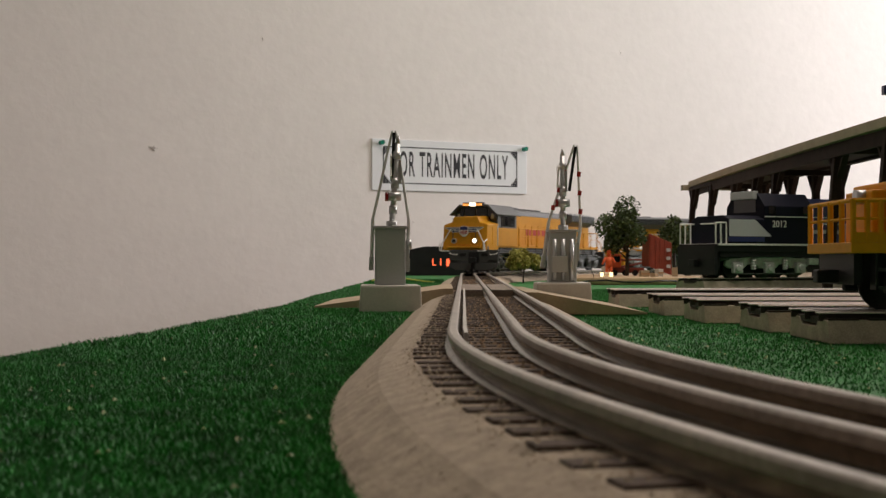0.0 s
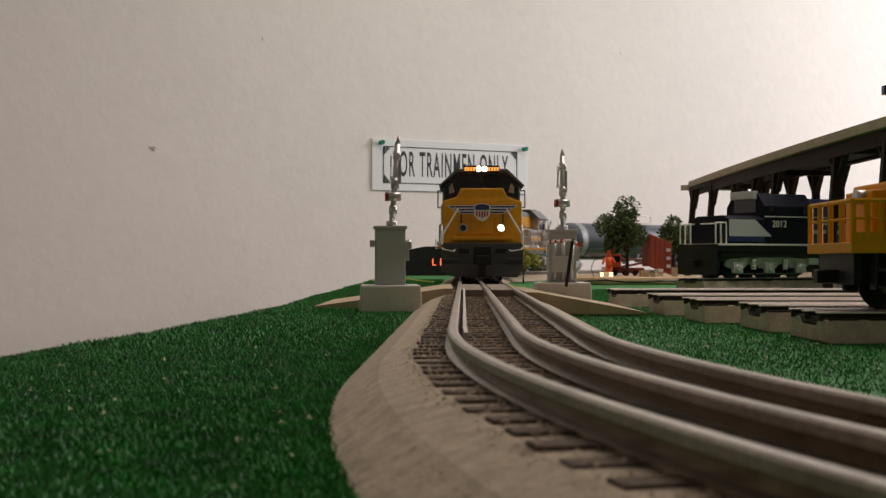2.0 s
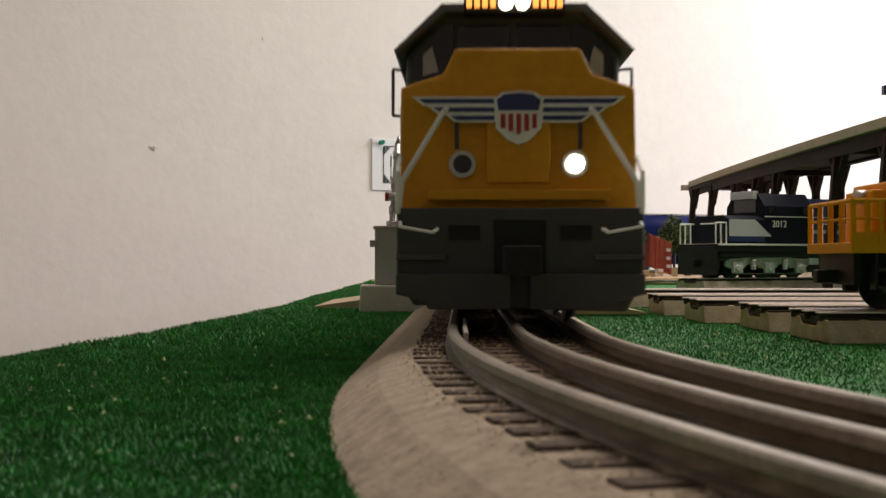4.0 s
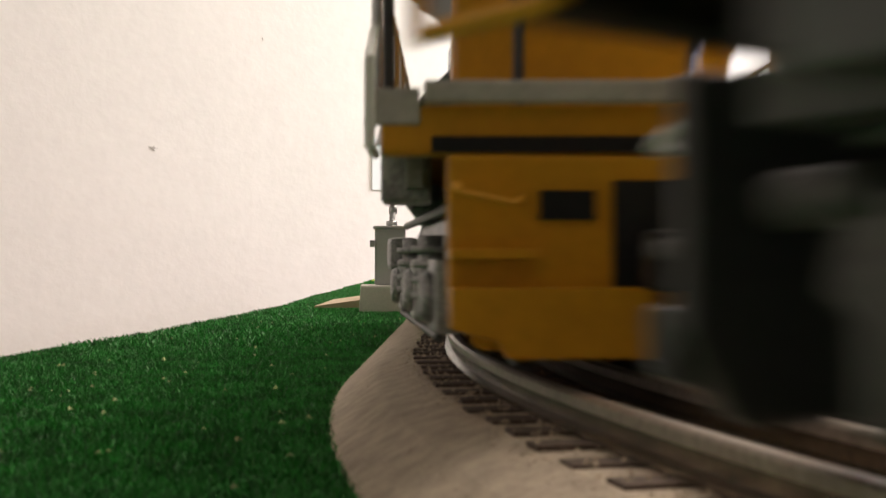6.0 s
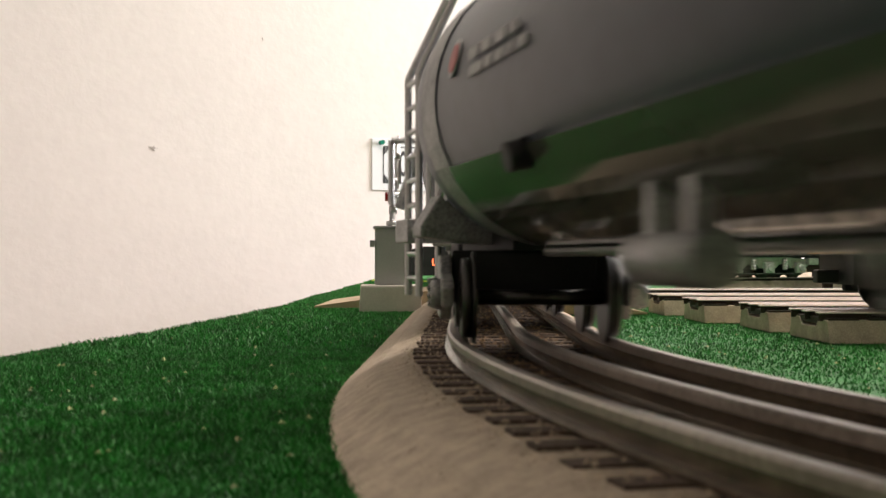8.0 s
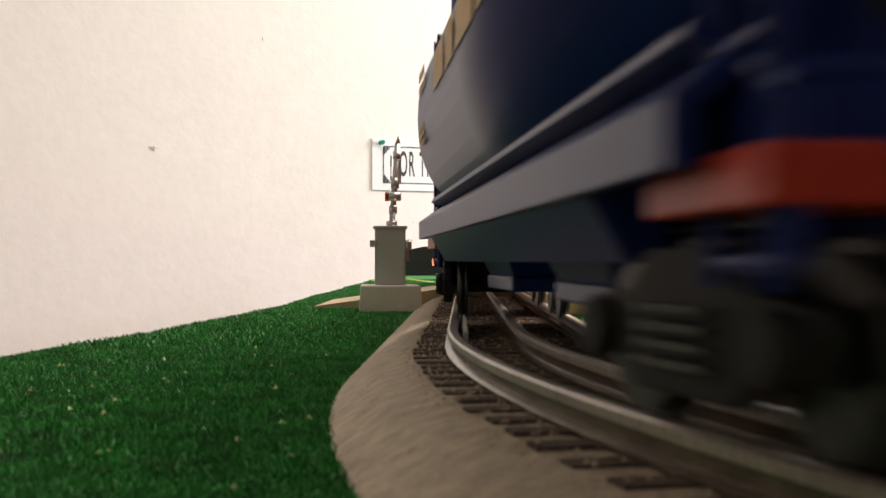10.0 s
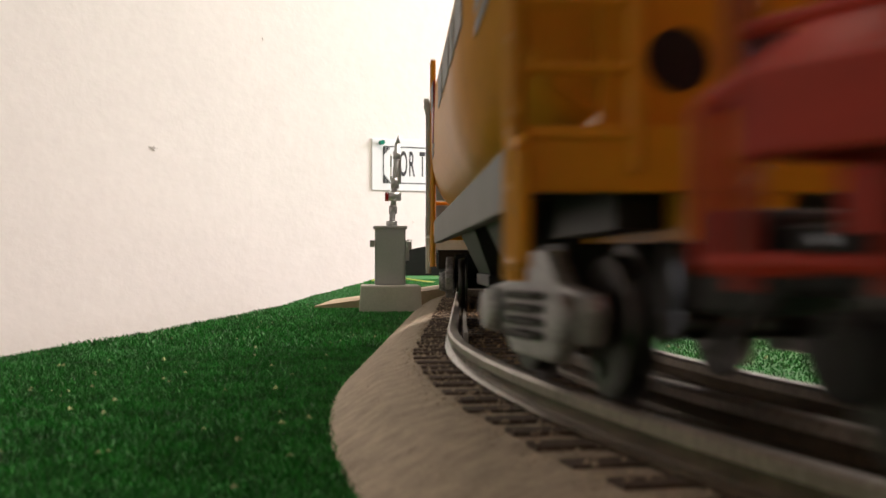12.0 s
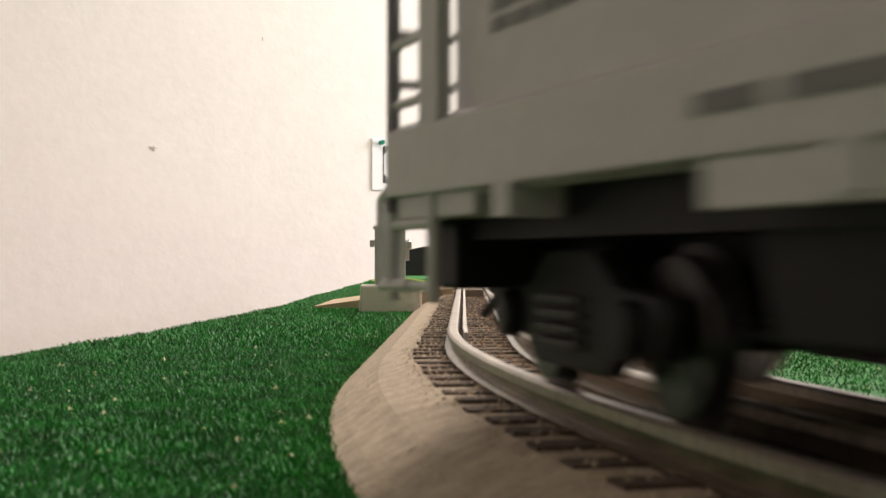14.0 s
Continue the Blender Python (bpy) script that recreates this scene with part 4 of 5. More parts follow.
def tank_car():
    car = thing("tank_car", "glossy dark grey tank car with silver ladders", "tank car", group="moving train")
    L, half = .318, .140
    bm = bmesh.new()
    rings = []
    RAD, ZC = .0285, .0480
    prof = [(-.125 - .034 * math.sin(math.radians(a)), max(.003, RAD * math.cos(math.radians(a)) ** .8)) for a in (89, 80, 68, 55, 42, 28, 14, 0)]
    prof = prof + [(-y, r) for y, r in reversed(prof)]
    n = 40
    for y, r in prof:
        rings.append([bm.verts.new((r * math.cos(2 * math.pi * i / n), y, ZC + r * math.sin(2 * math.pi * i / n))) for i in range(n)])
    for a, b in zip(rings, rings[1:]):
        for i in range(n):
            bm.faces.new((a[i], a[(i + 1) % n], b[(i + 1) % n], b[i]))
    bm.faces.new(rings[0])
    bm.faces.new(rings[-1])
    body = part("tank", bm, M_TANK, car, "glossy cylindrical tank", smooth=True)
    for y in (-.118, .118):
        bm = bmesh.new()
        for i in range(n):
            a0, a1 = 2 * math.pi * i / n, 2 * math.pi * (i + 1) / n
            q = [bm.verts.new((.0288 * math.cos(a), y + s, ZC + .0288 * math.sin(a))) for a, s in ((a0, -.006), (a1, -.006), (a1, .006), (a0, .006))]
            bm.faces.new(q)
        part("tank_band", bm, M_TRUCK_SILVER, body, "pale grey band", smooth=True)
    bm = bmesh.new()
    rows = []
    for y in (-.110, .110):
        rows.append([bm.verts.new((r * math.cos(a), y, ZC + r * math.sin(a))) for r, a in [(.0297, math.radians(207 + 126 * i / 24)) for i in range(25)] + [(.0278, math.radians(333 - 126 * i / 24)) for i in range(25)]])
    for i in range(50):
        bm.faces.new((rows[0][i], rows[0][(i + 1) % 50], rows[1][(i + 1) % 50], rows[1][i]))
    for i in range(24):
        for row in rows:
            bm.faces.new((row[i], row[i + 1], row[48 - i], row[49 - i]))
    part("belly_jacket", bm, M_BELLY_BAY, body, "glossy dark green-grey lower jacket", bevel=0.0)
    for y in (-.124, .124, -.112, .112):
        bm = bmesh.new()
        rod(bm, (0, y - .0006, ZC), (0, y + .0006, ZC), .0286, n=40)
        part("weld_seam", bm, M_TANK, body)
    for sx in (-1, 1):
        for y in (-.062, .062):
            bm = bmesh.new()
            rod(bm, (sx * .0245, y, .0335), (sx * .0288, y, .0325), .0026, .0024, n=16)
            part("side_valve", bm, M_BLACK, body, "short black side fitting")
        bm = bmesh.new()
        rod(bm, (sx * .019, -.030, .0165), (sx * .019, -.008, .0165), .0036, n=16)
        for y in (-.025, -.013):
            box(bm, min(sx * .0175, sx * .0205), max(sx * .0175, sx * .0205), y - .0014, y + .0014, .0180, .0290)
        part("brake_reservoir", bm, M_TRUCK_SILVER, car, "pale brake reservoir under the tank")
    rng = random.Random(8)
    for sx in (-1, 1):
        for y in (-.098,):
            bm = bmesh.new()
            a = math.radians(12 if sx > 0 else 168)
            c, s = math.cos(a), math.sin(a)
            rod(bm, (.0284 * c, y, ZC + .0284 * s), (.0288 * c, y, ZC + .0288 * s), .0036, n=18)
            part("placard", bm, M_TRUCK_SILVER, body, "white placard with red centre")
            bm = bmesh.new()
            rod(bm, (.0287 * c, y, ZC + .0287 * s), (.0290 * c, y, ZC + .0290 * s), .0028, n=16)
            part("placard", bm, M_SHIELDRED, body, "red placard centre")
        bm = bmesh.new()
        bars(bm, sx * .0287, -.085, .0485, -.050, .0545, 2, rng)
        bar_parts(bm, M_TRUCK_SILVER, body, "pale grey lettering bars")
        # cradle, end sill, ladder, walkway rail
        for k in (-1, 1):
            bm = bmesh.new()
            y = k * (half + .006)
            prism(bm, [(sx * .006, .0195), (sx * .0250, .0215), (sx * .0250, .0240), (sx * .0205, .0310), (sx * .0120, .0240), (sx * .006, .0220)], y - .0045, y + .0045)
            part("cradle", bm, M_TRUCK_SILVER, car, "grey tank cradle", bevel=0.0006)
            ye = k * .160
            bm = bmesh.new()
            for d in (-.006, .006):
                rod(bm, (sx * .0226, ye + d, .0080), (sx * .0226, ye + d, .0600), .0009)
                rod(bm, (sx * .0226, ye + d, .0600), (sx * .0130, ye + d, .0800), .0009)
            ladder = part("ladder", bm, M_SILVER, car, "silver side ladder")
            for j in range(9):
                bm = bmesh.new()
                rod(bm, (sx * .0226, ye - .006, .012 + j * .0058), (sx * .0226, ye + .006, .012 + j * .0058), .0007)
                part("rung", bm, M_SILVER, ladder)
            bm = bmesh.new()
            bent(bm, [(sx * .0252, k * .174, .030), (sx * .0252, k * .174, .046), (0, k * .174, .046)], .0008)
            part("end_rail", bm, M_SILVER, car)
    for k in (-1, 1):
        for sx in (-1, 1):
            part("end_post", boxes((min(sx * .009, sx * .0125), max(sx * .009, sx * .0125), k * .1695 - .0016, k * .1695 + .0016, .0285, .0640)), M_TRUCK_SILVER, car, "pale grey end post")
            part("end_strut", rods((sx * .0240, k * .170, .0290), (sx * .0125, k * .170, .0620), r=.0013), M_TRUCK_SILVER, car)
        bm = bmesh.new()
        rod(bm, (0, k * .1715, .0480), (0, k * .1730, .0480), .0075, n=18)
        part("brake_wheel", bm, M_TRUCK_SILVER, car)
        ye = k * .168
        part("end_sill", boxes((-.0240, .0240, ye - .0075, ye + .0075, .0205, .0262)), M_TRUCK_SILVER, car, "pale grey end platform", bevel=0.0006)
        part("stub_sill", boxes((-.0085, .0085, min(k * .125, ye), max(k * .125, ye), .0185, .0225)), M_BLACK, car)
    bm = bmesh.new()
    rod(bm, (0, .0, .0210), (0, .0, .0130), .0065, .0045, n=16)
    rod(bm, (0, .0, .0130), (0, .0, .0100), .0028, n=12)
    part("outlet_valve", bm, M_TRUCK_SILVER, car, "bottom outlet valve")
    bm = bmesh.new()
    rod(bm, (.006, -.11, .0180), (.006, .11, .0180), .0009)
    part("brake_rod", bm, M_SILVER, car)
    bm = bmesh.new()
    rod(bm, (0, 0, .0750), (0, 0, .0860), .0100, n=18)
    part("manway", bm, M_BLACK, car, "dark manway housing")
    part("top_walkway", boxes((-.0180, .0180, -.045, .045, .0772, .0780)), M_SILVER, car)
    for sx in (-1, 1):
        bm = bmesh.new()
        for y in (-.045, 0, .045):
            rod(bm, (sx * .018, y, .0775), (sx * .018, y, .0895), .0006)
        rod(bm, (sx * .018, -.045, .0895), (sx * .018, .045, .0895), .0006)
        part("top_rail", bm, M_SILVER, car)
    under_gear(car, M_TRUCK_SILVER, half, .346, M_TRUCK_SILVER, False)
    return car, tuple((freight_truck(car, k * half, M_TRUCK_SILVER), half) for k in (1, -1))


def hopper_bays(car, mat, half, n, z0=.0070, top=.0265, w=.0215, reach=None, gate_mat=None):
    reach = half - .046 if reach is None else reach
    step = 2 * reach / n
    for i in range(n):
        c = -reach + step * (i + .5)
        bm = bmesh.new()
        h, b = step * .34, step * .19
        lo = [bm.verts.new(p) for p in ((-w * .62, c - b, z0), (w * .62, c - b, z0), (w * .62, c + b, z0), (-w * .62, c + b, z0))]
        hi = [bm.verts.new(p) for p in ((-w, c - h, top), (w, c - h, top), (w, c + h, top), (-w, c + h, top))]
        bm.faces.new(lo)
        bm.faces.new(hi)
        for j in range(4):
            bm.faces.new((lo[j], lo[(j + 1) % 4], hi[(j + 1) % 4], hi[j]))
        bay = part("hopper_bay", bm, mat, car, "sloping discharge bay")
        part("outlet_gate", boxes((-w * .72, w * .72, c - b * 1.2, c + b * 1.2, z0 - .0004, z0 + .0030)), gate_mat or mat, bay, bevel=0.0005)


def end_cage(car, mat, k, y_in, y_out, x, z0, z1, sheet=True, plate=True):
    """Ladders, end posts and slope sheet at one end."""
    for sx in (-1, 1):
        bm = bmesh.new()
        for y in (y_in, y_out):
            rod(bm, (sx * x, k * y, z0 - .016), (sx * x, k * y, z1), .0010)
        ladder = part("ladder", bm, mat, car, "side ladder")
        bm = bmesh.new()
        rod(bm, (sx * x, k * y_in, 0), (sx * x, k * y_out, 0), .0007)
        first = part("rung", bm, mat, ladder)
        first.location.z = z0 - .014
        for j in range(1, 9):
            rung = new("rung", first.data)
            rung.parent, rung.location = ladder, (0, 0, z0 - .014 + j * (z1 - z0 + .010) / 8)
        bm = bmesh.new()
        for xx in (x, x - .013):
            rod(bm, (sx * xx, k * y_out, z0 - .004), (sx * xx, k * y_out, z1), .0010)
        ladder = part("end_ladder", bm, mat, car, "end ladder")
        bm = bmesh.new()
        rod(bm, (sx * x, k * y_out, 0), (sx * (x - .013), k * y_out, 0), .0007)
        first = part("rung", bm, mat, ladder)
        first.location.z = z0
        for j in range(1, 8):
            rung = new("rung", first.data)
            rung.parent, rung.location = ladder, (0, 0, z0 + j * (z1 - z0) / 8)
        part("corner_post", boxes((min(sx * .010, sx * .0145), max(sx * .010, sx * .0145), min(k * (y_in - .01), k * y_in), max(k * (y_in - .01), k * y_in), z0, z1 - .010)), mat, car)
        bm = bmesh.new()
        bent(bm, [(sx * x, k * (y_out - .004), z0 + .001), (sx * x, k * (y_out + .004), z0 - .002), (sx * x, k * (y_out + .004), z0 - .014), (sx * x, k * (y_out - .006), z0 - .014)], .0010)
        part("stirrup_step", bm, mat, car)
    part("end_platform", boxes((-x, x, min(k * (y_in - .012), k * y_out), max(k * (y_in - .012), k * y_out), z0 - .0050, z0)), mat, car, bevel=0.0004)
    if plate:    # end plate between the ladders, with a round opening
        y0, y1 = sorted((k * y_in, k * (y_in + .0022)))
        part("end_plate", boxes((-x + .010, x - .010, y0, y1, z0, z0 + .034)), mat, car, "flat end plate", bevel=0.0003)
        for sx in (-1, 1):
            bm = bmesh.new()
            rod(bm, (sx * .0055, k * (y_in + .0021), z0 + .0095), (sx * .0055, k * (y_in + .0026), z0 + .0095), .0037, n=18)
            part("round_opening", bm, M_BLACK, car, "dark round opening in the end plate")
        part("platform_lip", boxes((-x, x, min(k * (y_out - .002), k * (y_out + .0004)), max(k * (y_out - .002), k * (y_out + .0004)), z0 - .0062, z0 + .0012)), mat, car, bevel=0.0003)
    if sheet:
        bm = bmesh.new()
        prism(bm, [(k * (y_in - .030), z0 + .004), (k * (y_in - .028), z0 + .004), (k * (y_in + .004), z1 - .012), (k * (y_in - .002), z1 - .012)], -x * .72, x * .72, "x")
        part("slope_sheet", bm, mat, car)


def round_hopper(label, mat, letter_mat, truck_mat, hw, zc, rz, gear, flat=False):
    """Covered hopper with bowed sides: half width hw, middle height zc, half height rz."""
    car = thing("covered_hopper", label, "hopper car", group="moving train")
    L, half = (.302, .130) if flat else (.290, .131)
    n = 44
    power = 3.0 if flat else 2.25
    o = []
    for i in range(n):
        a = 2 * math.pi * i / n
        c, s = math.cos(a), math.sin(a)
        o.append((hw * math.copysign(abs(c) ** (2 / power), c), zc + rz * math.copysign(abs(s) ** (2 / power), s)))
    bm = bmesh.new()
    prism(bm, o, -L / 2, L / 2)
    body = part("body", bm, mat, car, "bowed car side")
    for fc in body.data.polygons:
        fc.use_smooth = len(fc.vertices) == 4
    part("roof_walk", boxes((-.0100, .0100, -L / 2 - .008, L / 2 + .008, zc + rz + .0008, zc + rz + .0022)), M_TRUCK_SILVER, car)
    for y in (-.12, -.06, 0, .06, .12):
        bm = bmesh.new()
        rod(bm, (.012, y, zc + rz - .003), (.012, y, zc + rz + .0030), .0075, n=14)
        part("roof_hatch", bm, mat, car)
    for sx in (-1, 1):
        bm = bmesh.new()
        x = .0246 if flat else .0272
        prism(bm, [(sx * (x - .008), .0330 if flat else .0345), (sx * x, .0304 if flat else .0288), (sx * x, .0224 if flat else .0232), (sx * (x - .0025), .0224 if flat else .0232), (sx * (x - .0025), .0280), (sx * (x - .008), .0325)], -L / 2 - (-.010 if flat else .010), L / 2 + (-.010 if flat else .010))
        part("side_sill", bm, M_SILLGREY if flat else mat, car, "side sill", bevel=0.0004)
        if not flat:
            bm2 = bmesh.new()
            prism(bm2, [(sx * .0205, .0372), (sx * .0232, .0362), (sx * .0236, .0348), (sx * .0190, .0336)], -L / 2 - .002, L / 2 + .002)
            part("body_ledge", bm2, mat, body, "raised ledge along the foot of the bowed side", bevel=0.0003)
            bm2 = bmesh.new()
            prism(bm2, [(sx * .0262, .0240), (sx * .0215, .0160), (sx * .0170, .0160), (sx * .0170, .0240)], -.118, .118)
            part("lower_side", bm2, mat, car, "sloping lower side above the bays", bevel=0.0003)
        rng = random.Random(int(zc * 1e5) + int(hw * 1e6))
        e = L / 2 - .010
        bm = bmesh.new()
        bars(bm, sx * hw, -e, zc + .006, -e + .026, zc + .014, 2, rng)
        bar_parts(bm, letter_mat, body, "lettering bars")
        bm = bmesh.new()
        bars(bm, sx * (hw * .992), -e, zc - .010, -e + .022, zc - .003, 3, rng)
        bar_parts(bm, letter_mat, body, "small lettering bars")
        bm = bmesh.new()
        bars(bm, sx * (hw * .992), e - .045, zc - .010, e, zc + .004, 4, rng)
        bar_parts(bm, letter_mat, body, "small lettering bars")
        bm = bmesh.new()
        bars(bm, sx * (hw + .0001), -.07, zc - .001, .06, zc + .014, 1, rng)
        bar_parts(bm, letter_mat, body, "lettering bars")
        if flat:
            bm = bmesh.new()
            prism(bm, [(-.011, zc + .014), (-.011, zc + .002), (0, zc - .006), (.011, zc + .002), (.011, zc + .014)], sx * hw - .0002, sx * hw + .0003 * sx, "x")
            for v in bm.verts:
                v.co.y -= .125
            part("shield", bm, M_SHIELDRED, body, "red shield shape")
            bm = boxes((min(sx * (hw + .0002), sx * (hw + .0005)), max(sx * (hw + .0002), sx * (hw + .0005)), -.136, -.114, zc + .006, zc + .014))
            part("shield_top", bm, M_LOCOGREY, body)
    part("underframe", boxes((-.0120, .0120, -L / 2 + .002, L / 2 - .002, .0200, .0305)), M_BLACK, car, "dark underframe")
    hopper_bays(car, M_BLACK if flat else mat, half, 2, z0=.0095, w=.0190, reach=.104)
    for k in (-1, 1):
        end_cage(car, mat, k, L / 2 + (0 if flat else .002), L / 2 + (.008 if flat else .016), .0246 if flat else .0208, .0300, zc + rz - .004, sheet=False)
    if gear is not None:
        for k in (-1, 1):
            part("end_bracket", boxes((-.0235, .0235, k * .150 - .016, k * .150 + .016, .0200, .0245)), gear, car, "red underframe bracket", bevel=0.0005)
    under_gear(car, mat, half, .318 if flat else .330, mat)
    return car, tuple((freight_truck(car, k * half, truck_mat), half) for k in (1, -1))


def flat_hopper():
    car = thing("covered_hopper", "light grey three-bay covered hopper with flat sides", "hopper car", group="moving train")
    L, half, mat = .296, .136, M_CARGREY
    bm = bmesh.new()
    prism(bm, [(-.0287, .0285), (.0287, .0285), (.0299, .0840), (.0240, .0900), (.0100, .0925), (-.0100, .0925), (-.0240, .0900), (-.0299, .0840)], -L / 2, L / 2)
    body = part("body", bm, mat, car, "flat grey car side", bevel=0.0006)
    rng = random.Random(31)
    for sx in (-1, 1):
        part("top_chord", boxes((min(sx * .0295, sx * .0318), max(sx * .0295, sx * .0318), -L / 2 - .014, L / 2 + .014, .0815, .0858)), mat, car, bevel=0.0004)
        bm = bmesh.new()
        prism(bm, [(sx * .0282, .0352), (sx * .0308, .0338), (sx * .0308, .0250), (sx * .0278, .0242), (sx * .0278, .0255)], -L / 2 - .024, L / 2 + .024)
        part("side_sill", bm, mat, car, bevel=0.0003)
        part("sill_plate", boxes((min(sx * .0280, sx * .0303), max(sx * .0280, sx * .0303), -.100, .100, .0205, .0248)), mat, car, bevel=0.0003)
        for k in range(6):
            y = -L / 2 + .012 + k * (L - .024) / 5
            part("bracket", boxes((min(sx * .024, sx * .0312), max(sx * .024, sx * .0312), y - .0020, y + .0020, .0212, .0250)), mat, car)
        bm = bmesh.new()
        x = sx * .0296 if sx > 0 else sx * .0298
        bars(bm, x, -.142, .056, -.124, .064, 2, rng)
        bars(bm, x - sx * .0005, -.142, .043, -.120, .050, 3, rng)
        bars(bm, x - sx * .0005, .10, .039, .142, .062, 5, rng)
        bars(bm, sx * .0309, -.10, .0285, -.04, .0315, 1, rng)
        bars(bm, sx * .0309, -.02, .0285, .03, .0318, 2, rng)
        bar_parts(bm, M_LETTER, body, "dark grey lettering bars")
        for k in (-1, 1):
            y = k * (L / 2 + .010)
            part("side_panel", boxes((min(sx * .0285, sx * .0305), max(sx * .0285, sx * .0305), y - .0030, y + .0030, .0340, .0815)), mat, car)
    part("underframe", boxes((-.0235, .0235, -L / 2 - .020, L / 2 + .020, .0190, .0284)), M_BLACK, car, "dark underframe")
    # Shade and green reflection under the car are put into the bay colour.
    hopper_bays(car, M_BELLY_BAY, half, 3, w=.0230, top=.0284, gate_mat=mat)
    for k in (-1, 1):
        y0, y1 = sorted((k * (L / 2 - .045), k * (L / 2 + .021)))
        y2, y3 = sorted((k * (half - .030), k * (half - .068)))
        bm = bmesh.new()
        prism(bm, [(y2, .0260), (y3, .0260), (k * (half - .055), .0085), (k * (half - .033), .0085)], -.0205, .0205, "x")
        part("brake_gear", bm, M_BLACK, car, "black brake gear beside the truck", bevel=0.0008)
        part("draft_gear", boxes((-.0110, .0110, y0, y1, .0095, .0200)), M_BLACK, car, "black draft gear and brake rigging", bevel=0.0008)
        y0, y1 = sorted((k * (L / 2 + .012), k * (L / 2 + .021)))
        y4, y5 = sorted((k * (L / 2 - .002), k * (L / 2 + .004)))
        y6, y7 = sorted((k * (L / 2 + .0045), k * (L / 2 + .0190)))
        part("end_frame", boxes((-.0225, .0225, y6, y7, .0285, .0790)), mat, car, "grey end framing between the ladders", bevel=0.0005)
        part("end_sheet", boxes((-.0270, .0270, y4, y5, .0284, .0800)), mat, car, "grey end sheet behind the ladders", bevel=0.0005)
        part("end_beam", boxes((-.0255, .0255, y0, y1, .0125, .0215)), M_BLACK, car, "black end beam", bevel=0.0006)
    for k in (-1, 1):
        end_cage(car, mat, k, L / 2 + .010, L / 2 + .024, .0296, .0268, .0830)
    part("roof_walk", boxes((-.0090, .0090, -L / 2 - .02, L / 2 + .02, .0930, .0944)), M_TRUCK_SILVER, car)
    under_gear(car, mat, half, .345, mat)
    return car, tuple((freight_truck(car, k * half, M_TRUCK_BLACK, 1.22), half) for k in (1, -1))


M_SILLGREY = material("sill_grey", (0.105, 0.113, 0.102), 0.5, vary=0.15, scale=50, spec=0.2)
M_LETTER = material("letter_grey", (0.17, 0.17, 0.17), 0.5, vary=0.1, scale=50)
M_GOLD = material("letter_gold", (0.50, 0.28, 0.04), 0.5, vary=0.1, scale=50)
M_TRUCK_BLACK = material("truck_black", (0.013, 0.013, 0.013), 0.6, vary=0.4, scale=120, spec=0.2)

CARS = [
    (tank_car(), 1.168), (tank_car(), 1.573),
    (round_hopper("dark blue cylindrical covered hopper with gold lettering", M_CARBLUE, M_GOLD, M_TRUCK_BLACK, .0282, .0615, .0320, M_CARRED), 1.978),
    (round_hopper("oxide red cylindrical covered hopper with white lettering", M_CARRED, M_WHITE, M_TRUCK_BLACK, .0282, .0615, .0320, None), 2.345),
    (round_hopper("yellow centre-flow covered hopper with grey sill", M_CARYEL, M_LETTER, M_TRUCK_SILVER, .0254, .0625, .0310, None, flat=True), 2.700),
    (flat_hopper(), 3.090)]
for (car, trucks), back in CARS:
    TRAIN.append((car, back, trucks))


# ---- storage tracks beside the main line ----
M_STONE = material("track_base_stone", (0.42, 0.36, 0.28), 0.85, vary=0.25, scale=150, bump=0.8, bump_scale=900)
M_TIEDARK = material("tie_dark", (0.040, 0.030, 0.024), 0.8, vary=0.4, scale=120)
# Near-white base colour stands in for the wall's reflection along these rails.
M_RAIL_REFLECT = material("rail_reflection_pale", (0.95, 0.86, 0.80), 0.35, 0.25, vary=0.06, scale=60)
for x0, yc in ((0.138, .460), (0.135, .529), (0.124, .602), (0.119, .680), (0.112, .800), (0.24, 1.300)):
    st = thing("storage_track", "grey-brown plastic track section with bright rails", "track", group="storage tracks")
    bm = bmesh.new()
    prism(bm, [(yc - .0255, .0004), (yc - .0225, .0088), (yc - .012, .0088), (yc - .009, .0060), (yc + .009, .0060), (yc + .012, .0088), (yc + .0225, .0088), (yc + .0255, .0004)], x0, 1.20, "x")
    part("track_base", bm, M_STONE, st, "moulded stone roadbed", bevel=0.0005)
    for off in (-.0172, 0, .0172):
        rail = part("rail", boxes((x0 - .002, 1.20, yc + off - .0024, yc + off + .0024, .0110, .0116)), M_RAIL_REFLECT, st, "steel rail head, wall reflection put into its pale colour", bevel=0.0002)
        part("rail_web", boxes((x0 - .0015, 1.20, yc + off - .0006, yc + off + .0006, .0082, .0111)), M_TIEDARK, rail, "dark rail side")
    for k in range(28):
        x = x0 + .006 + k * .0145
        part("tie", boxes((x - .0056, x + .0056, yc - .0225, yc + .0225, .0070, .0094)), M_TIEDARK, st)
    if yc == 1.300:    # the track that leads into the shed lies at a slant
        st.matrix_world = pose(.259, 1.277, 0, rz=25) @ Matrix.Translation((-.24, -1.300, 0))


